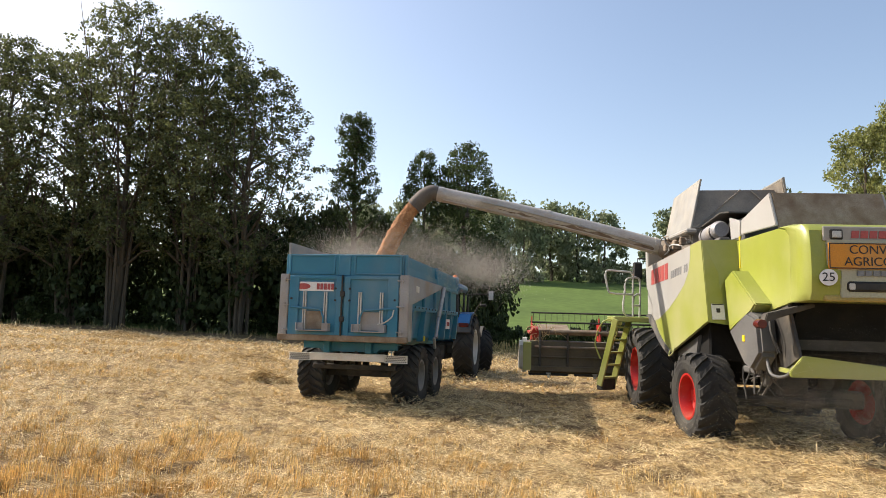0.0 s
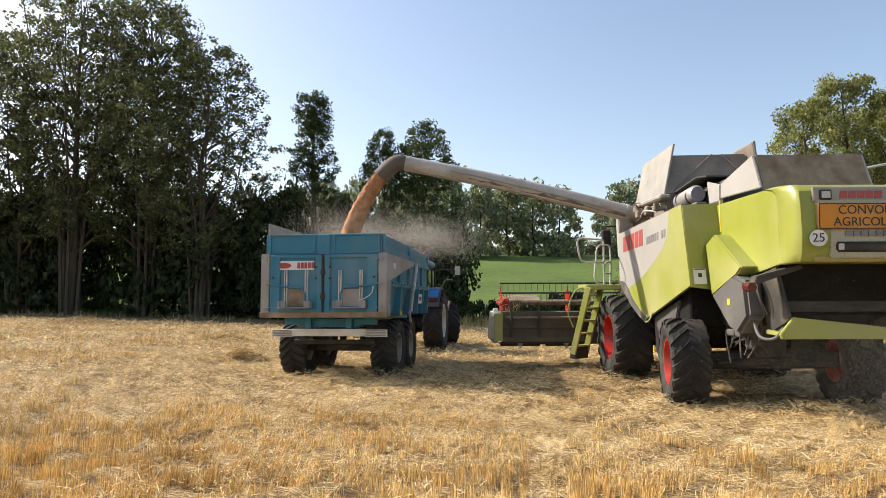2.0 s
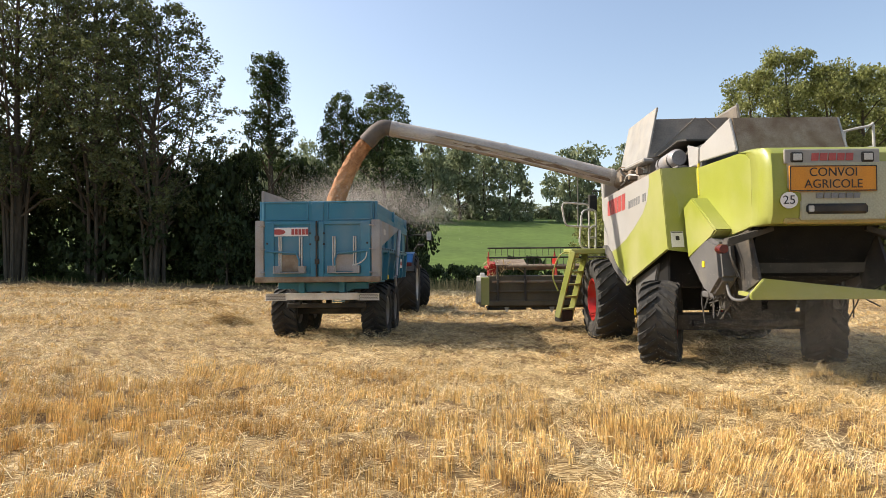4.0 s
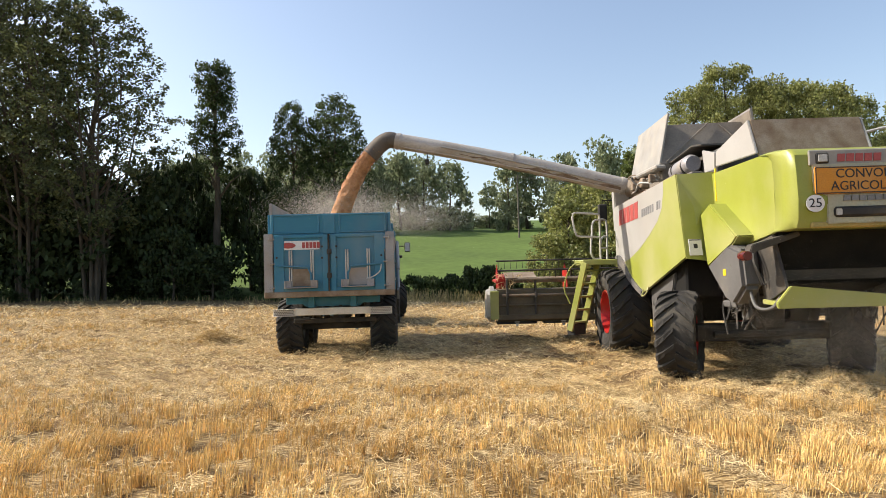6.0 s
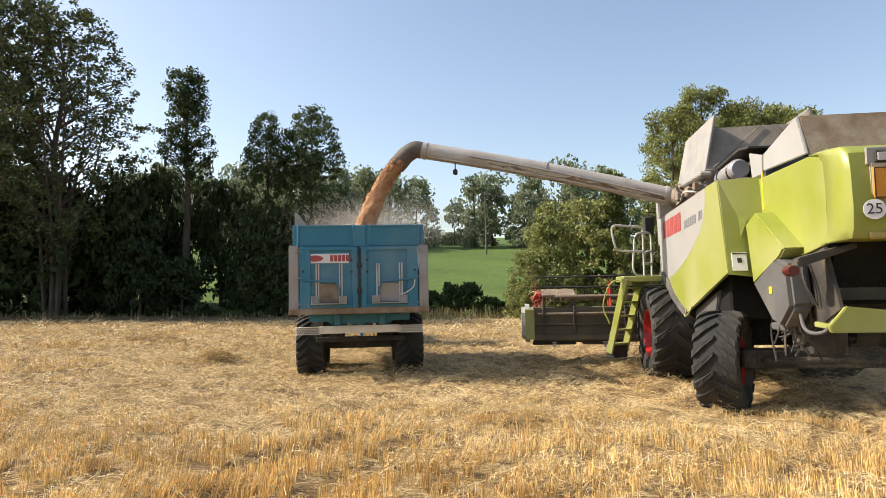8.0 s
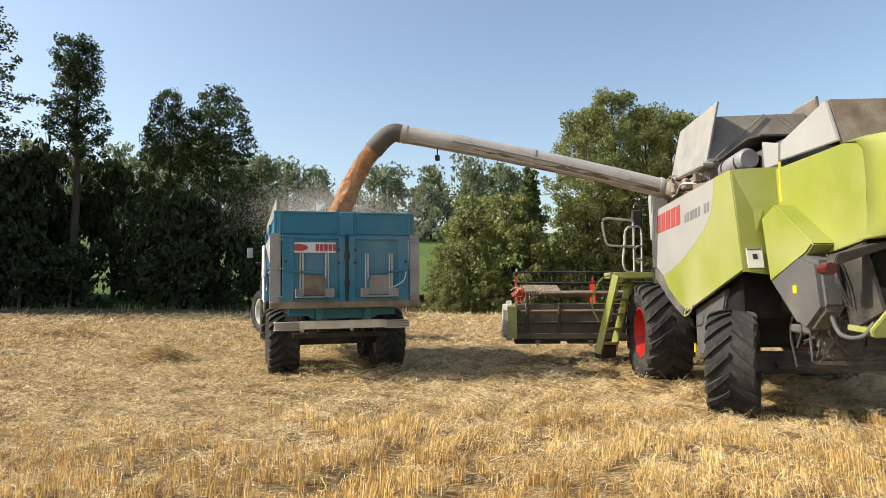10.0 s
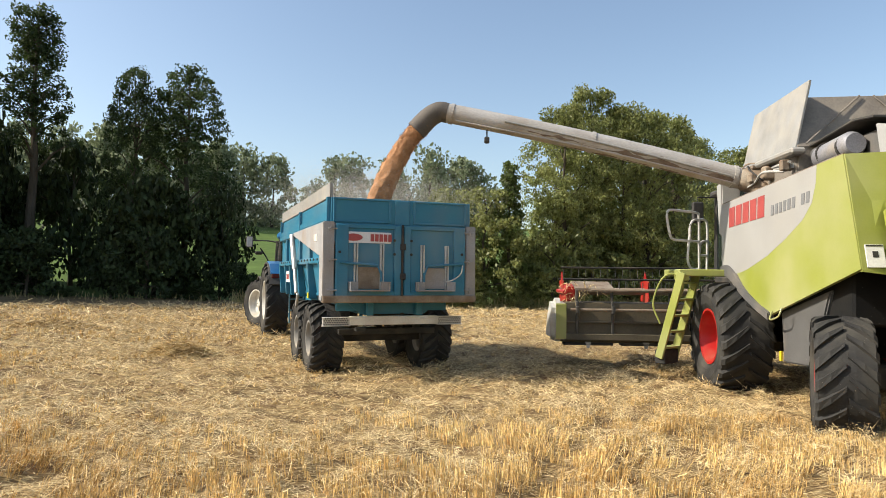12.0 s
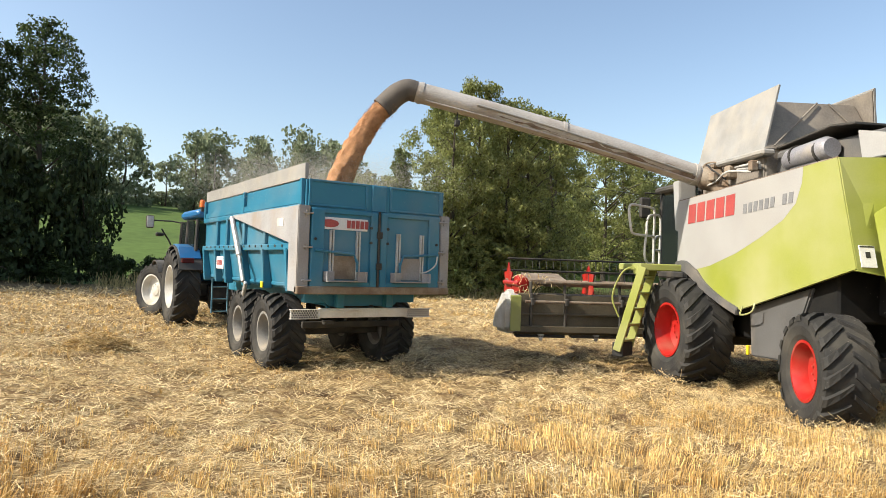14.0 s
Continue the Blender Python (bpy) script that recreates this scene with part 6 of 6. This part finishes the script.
def build_straw():
    rng = np.random.default_rng(4)
    stubs, loose = [], []
    # x range, y range, plants a square metre, straws a square metre, stalk width, stalks a plant, straw length
    zones = (((-8, 11.5), (-10.0, -6.5), 250, 1500, 0.0042, 9, 0.095), ((-8.5, 11.5), (-6.5, -2.5), 220, 2500, 0.0043, 7, 0.085), ((-13, 13), (-2.5, 5.0), 60, 900, 0.0070, 6, 0.11),
             ((-26, 18), (5.0, 15.0), 26, 240, 0.0130, 5, 0.2), ((-42, 34), (15.0, 25.5), 10, 70, 0.024, 4, 0.3), ((-12, 12), (-20, -10.0), 30, 90, 0.010, 4, 0.18))
    for (x0, x1), (y0, y1), ds, dl, w, k, ll in zones:
        area = (x1 - x0) * (y1 - y0)
        n = int(area * ds)
        x = np.round(rng.uniform(x0, x1, n) / 0.135) * 0.135 + rng.normal(0, 0.02, n)
        y = rng.uniform(y0, y1, n)
        r, r2, up = rumple(x, y), tangle(x, y), standing(x, y)
        keep = (rng.random(n) < up * (1.2 - 0.5 * r) * np.clip(0.06 + (r2 - 0.30) * 3.4, 0.04, 1.2)) & ~(rut(x, y) & (rng.random(n) < 0.95)) & (y < field_edge(x))
        x, y, r, up = x[keep], y[keep], r[keep], up[keep]
        m0 = len(x)
        # stalks of one patch lean the same way
        lean = 0.16 + 0.22 * np.sin(x * 1.7 + 2 * np.sin(y * 1.1)) + rng.normal(0, 0.12, m0)
        way = 0.6 + 1.2 * np.sin(x * 0.9 - y * 0.7) + rng.normal(0, 0.5, m0)
        tall = (0.075 + 0.08 * up) * (1 - 0.25 * r) * rng.uniform(0.75, 1.15, m0)
        x, y, lean, way, tall = (np.repeat(q, k) for q in (x, y, lean, way, tall))
        m = len(x)
        x, y = x + rng.normal(0, 0.020, m), y + rng.normal(0, 0.030, m)
        p = np.stack([x, y, soil(x, y) - 0.01], 1)
        stubs.append(blades(rng, p, tall * rng.uniform(0.7, 1.1, m), np.full(m, w) * rng.uniform(0.7, 1.4, m), np.abs(lean + rng.normal(0, 0.10, m)), way + rng.normal(0, 0.4, m)))
        n = int(area * dl)
        x, y = rng.uniform(x0, x1, n), rng.uniform(y0, y1, n)
        r, r2, up = rumple(x, y), tangle(x, y), standing(x, y)
        track = rut(x, y)
        r2 = np.where(track, 0.2, r2)
        keep = (track | (rng.random(n) < (0.30 + 0.75 * r) * np.clip(0.10 + (r2 - 0.2) * 2.3, 0.06, 1.5) * (1.2 - 0.5 * up))) & (y < field_edge(x))
        x, y, r, r2, up = x[keep], y[keep], r[keep], r2[keep], up[keep]
        m = len(x)
        p = np.stack([x, y, soil(x, y) + 0.01 + (0.02 + 0.04 * r + 0.13 * r2 ** 2 + 0.05 * up) * rng.random(m)], 1)
        long = ll * np.exp(rng.normal(-0.45, 0.5, m))
        loose.append(blades(rng, p, long, np.full(m, w) * rng.uniform(0.55, 1.05, m), math.pi / 2 + rng.normal(-0.12, 0.26, m)))
    for name, vs, material, label in (("stubble", stubs, M_STUB, "golden upright wheat stubble in drilled rows"), ("straw_litter", loose, M_STRAW, "pale loose chopped straw lying over the stubble")):
        v = np.concatenate(vs)
        me = fast_mesh(name, v, np.arange(len(v)).reshape(-1, 4))
        me.materials.append(material)
        tagged(new(name, me), label, "straw", kind="stuff")
    # small straw heaps, coloured dark as on their shaded side
    for x0, y0, rx, ry, h, n in ((-3.25, 3.7, 0.62, 0.4, 0.30, 2600), (-17.3, 16.8, 2.0, 0.8, 0.38, 2600), (-6.6, 9.5, 1.0, 0.5, 0.18, 1500)):
        a, q = rng.random(n) * math.tau, np.sqrt(rng.random(n))
        x, y = x0 + rx * q * np.cos(a), y0 + ry * q * np.sin(a)
        p = np.stack([x, y, soil(x, y) + 0.05 + h * (1 - q ** 2) * rng.random(n)], 1)
        v = blades(rng, p, rng.uniform(0.08, 0.24, n), rng.uniform(0.006, 0.011, n), math.pi / 2 + rng.normal(0.0, 0.22, n))
        me = fast_mesh("straw_heap", v, np.arange(len(v)).reshape(-1, 4))
        me.materials.append(M_HEAP_SHADED)
        tagged(new("straw_heap", me), "small heap of tangled straw left on the stubble", "straw heap", kind="stuff")
    # dry verge grass
    n = 30000
    x, y = rng.uniform(-50, 45, n), 24.4 + 5.0 * rng.random(n) ** 1.3
    keep = (y > field_edge(x) - 0.5) & ((x > -1) | ((y > 27) & (rng.random(n) < 0.25))) & (rng.random(n) < 0.35 + 0.65 * rumple(x * 0.6, y * 0.6))
    x, y = x[keep], y[keep]
    n = len(x)
    p = np.stack([x, y, soil(x, y) - 0.02], 1)
    v = blades(rng, p, rng.uniform(0.2, 0.85, n) * np.where(x > -1, 1.0, 0.55), rng.uniform(0.012, 0.03, n), np.abs(rng.normal(0, 0.45, n)))
    me = fast_mesh("verge_grass", v, np.arange(len(v)).reshape(-1, 4))
    me.materials.append(M_DRY)
    tagged(new("verge_grass", me), "tall dry straw-coloured grass along the hedge foot", "grass", kind="stuff")


build_straw()


# ---- falling grain, dust, chaff ----
def fall(u):
    """The grain's way in the harvester's space; u is seconds after it leaves the hood."""
    return Vector((-6.66 - 2.0 * u, 0.09, 4.33 - 1.85 * u - 4.9 * u * u))


def build_stream():
    rng = np.random.default_rng(9)
    S = empty("grain_stream", "stream of orange-brown wheat pouring from the spout", "grain")
    bm = bmesh.new()
    seg, rows = 32, []
    for i in range(67):
        u = -0.04 + 0.58 * i / 66
        c, c2 = fall(u), fall(u + 0.01)
        d = (c2 - c).normalized()
        side = Vector((0, 1, 0))
        nrm = d.cross(side)
        r0 = 0.138 + 0.085 * i / 66
        ring = []
        for k in range(seg):
            a = k * math.tau / seg
            w = Vector((math.cos(a) * 2.1, math.sin(a) * 2.1, i * 0.26))
            r = r0 * (1 + 0.16 * noise.noise(w) + 0.13 * noise.noise(w * 2.3) + 0.06 * noise.noise(w * 6.1))
            ring.append(bm.verts.new(c + (side * math.cos(a) + nrm * math.sin(a)) * r))
        rows.append(ring)
    for a, b in zip(rows, rows[1:]):
        for k in range(seg):
            bm.faces.new((a[k], a[(k + 1) % seg], b[(k + 1) % seg], b[k]))
    bmesh.ops.recalc_face_normals(bm, faces=bm.faces[:])
    part("core", bm, M_GRAIN, S, smooth=True)

    def grains(n, us, spread, size, seed):
        g = np.random.default_rng(seed)
        u = us(n, g)
        c = np.array([fall(q) for q in u])
        off = g.normal(size=(n, 3))
        off /= np.linalg.norm(off, axis=1)[:, None]
        p = c + off * (spread * (0.72 + 0.36 * g.random((n, 1)) ** 2) * (1 + 0.5 * u[:, None]))
        a, b = g.normal(size=(n, 3)) * size, g.normal(size=(n, 3)) * size
        return np.stack([p - a, p + a * 0.6 - b, p + a + b], 1).reshape(-1, 3)

    v = grains(60000, lambda n, g: g.uniform(-0.02, 0.55, n), 0.160, 0.0056, 2)
    me = fast_mesh("loose_grain", v, np.arange(len(v)).reshape(-1, 3))
    me.materials.append(M_GRAIN)
    ob = tagged(new("loose_grain", me), kind="stuff")
    ob.parent = S
    clumps = []
    for k in range(6):
        v = grains(700, lambda n, g: g.normal(0, 0.022, n), 0.185, 0.0070, 20 + k) - np.array(fall(0))
        me = fast_mesh("grain_clump", v, np.arange(len(v)).reshape(-1, 3))
        me.materials.append(M_GRAIN)
        ob = tagged(new("grain_clump", me), kind="stuff")
        ob.parent = S
        clumps.append(ob)
    return S, clumps


STREAM, CLUMPS = build_stream()


def fleck_cloud(name, seed, n, spread, size, material, label, category):
    g = np.random.default_rng(seed)
    p = g.normal(size=(n, 3)) * np.array(spread)
    a, b = g.normal(size=(n, 3)) * size, g.normal(size=(n, 3)) * size
    v = np.stack([p - a, p + a * 0.6 - b, p + a + b], 1).reshape(-1, 3)
    me = fast_mesh(name, v, np.arange(len(v)).reshape(-1, 3))
    me.materials.append(material)
    return tagged(new(name, me), label, category, kind="stuff")


PUFFS = [fleck_cloud("dust_puff", 100 + k, 92000, (0.55, 0.80, 0.25), 0.00138, M_DUSTY, "thin drifting haze of grain dust above the trailer", "dust") for k in range(5)]
CHAFF = [fleck_cloud("chaff_cloud", 200 + k, 130, (0.75, 0.50, 0.42), 0.0036, M_CHAFF, "chaff flecks blown out behind the harvester", "chaff") for k in range(3)]
HAZE = [fleck_cloud("chaff_dust", 220 + k, 60000, (0.9, 0.6, 0.36), 0.0010, M_DUSTY, "low dust behind the harvester's straw spreader", "dust") for k in range(2)]


# ---- all that moves ----
def combine_at(t):
    ts = [r[0] for r in HARVESTER]
    return tuple(float(np.interp(t, ts, [r[k] for r in HARVESTER])) for k in range(1, 6))


def lerp_rows(rows, t):
    return float(np.interp(t, [r[0] for r in rows], [r[1] for r in rows]))


STEER = [(0, 5), (1.2, 5), (2.0, -9), (2.7, -21), (3.2, -23), (5.3, -27), (6.5, -27), (7.7, -28), (10, -25), (11.2, -26), (12, -23), (12.6, -15), (14, -14)]


def motions():
    times = [k * 0.5 for k in range(29)]
    rows = []
    for t, x, y, r, z, nose in HARVESTER:
        rows.append((t, pose(x, y, z, 0, 0, r) @ pose(0, 0, 0, nose)))
    walk(COMBINE, rows)
    # wheels roll back as the harvester reverses; the rear pair steers
    roll, prev = 0.0, None
    rolled = []
    for t in times:
        x, y, r, _, _ = combine_at(t)
        if prev:
            a = radians(r)
            roll += (x - prev[0]) * -math.sin(a) + (y - prev[1]) * math.cos(a)
        prev = (x, y)
        rolled.append((t, roll))
    for (axle, s), ob in WHEELS.items():
        c = ob.matrix_basis.translation.copy()
        R = 0.89 if axle == "front" else 0.72
        keyed = []
        for t, d in rolled:
            st = lerp_rows(STEER, t) if axle == "rear" else 0.0
            keyed.append((t, pose(*c, 0, 0, st) @ pose(0, 0, 0, -math.degrees(d / R), 0, 0)))
        walk(ob, keyed)
    # the grain stream follows the spout and quivers
    fine = [k * 0.25 for k in range(57)]
    keyed = []
    for k, t in enumerate(fine):
        x, y, r, z, nose = combine_at(t)
        keyed.append((t, pose(x, y, z, 0, 0, r) @ pose(0, 0, 0, nose) @ pose(0.012 * math.sin(k * 2.3), 0.012 * math.cos(k * 1.7), 0.015 * math.sin(k * 3.1))))
    walk(STREAM, keyed)
    period = 0.6
    for k, ob in enumerate(CLUMPS):
        keyed, t = [], -period * k / len(CLUMPS)
        while t < 14.0:
            for q in (0.0, 0.14, 0.28, 0.42, period - 0.04):
                if 0 <= t + q <= 14.0:
                    keyed.append((t + q, Matrix.Translation(fall(min(q, 0.5)))))
            t += period
        keyed = [(0.0, keyed[0][1])] * (keyed[0][0] > 0.02) + keyed
        if keyed[-1][0] < 13.97:
            keyed.append((14.0, keyed[-1][1]))
        walk(ob, keyed)
    # dust drifts off over the trailer
    drift = [((-0.5, 2.2, 2.95), (0.3, 1.6, 3.0)), ((0.8, 2.4, 3.05), (-0.6, 2.2, 3.05)), ((1.9, 3.4, 3.0), (-0.9, 3.6, 3.15)), ((2.1, 4.2, 2.85), (1.0, 3.0, 3.2)), ((-0.6, 3.6, 3.1), (0.3, 4.4, 3.3))]
    for k, (ob, (a, b)) in enumerate(zip(PUFFS, drift)):
        walk(ob, [(t, Matrix.Translation(Vector(a).lerp(Vector(b), t / 14)) @ pose(0.25 * math.sin(t * 0.9 + k), 0.2 * math.cos(t * 0.7 + k), 0.1 * math.sin(t * 1.1 + 2 * k), 0, 0, 3 * t)) for t in times])
    for k, ob in enumerate(CHAFF + HAZE):
        rows = []
        for t in times:
            x, y, r, z, nose = combine_at(t)
            rows.append((t, pose(x, y, z, 0, 0, r) @ pose(0.1 + 0.5 * (k - 1) * (k < 3) + 0.2 * math.sin(t * 2 + k), -5.9 - 0.25 * (k % 3) + 0.2 * math.sin(t * 3 + k), 0.75 + 0.12 * math.sin(t * 2.6 + 2 * k), 25 * math.sin(t * 2 + k), 20 * math.sin(t * 1.6 + k), 0)))
        walk(ob, rows)


motions()
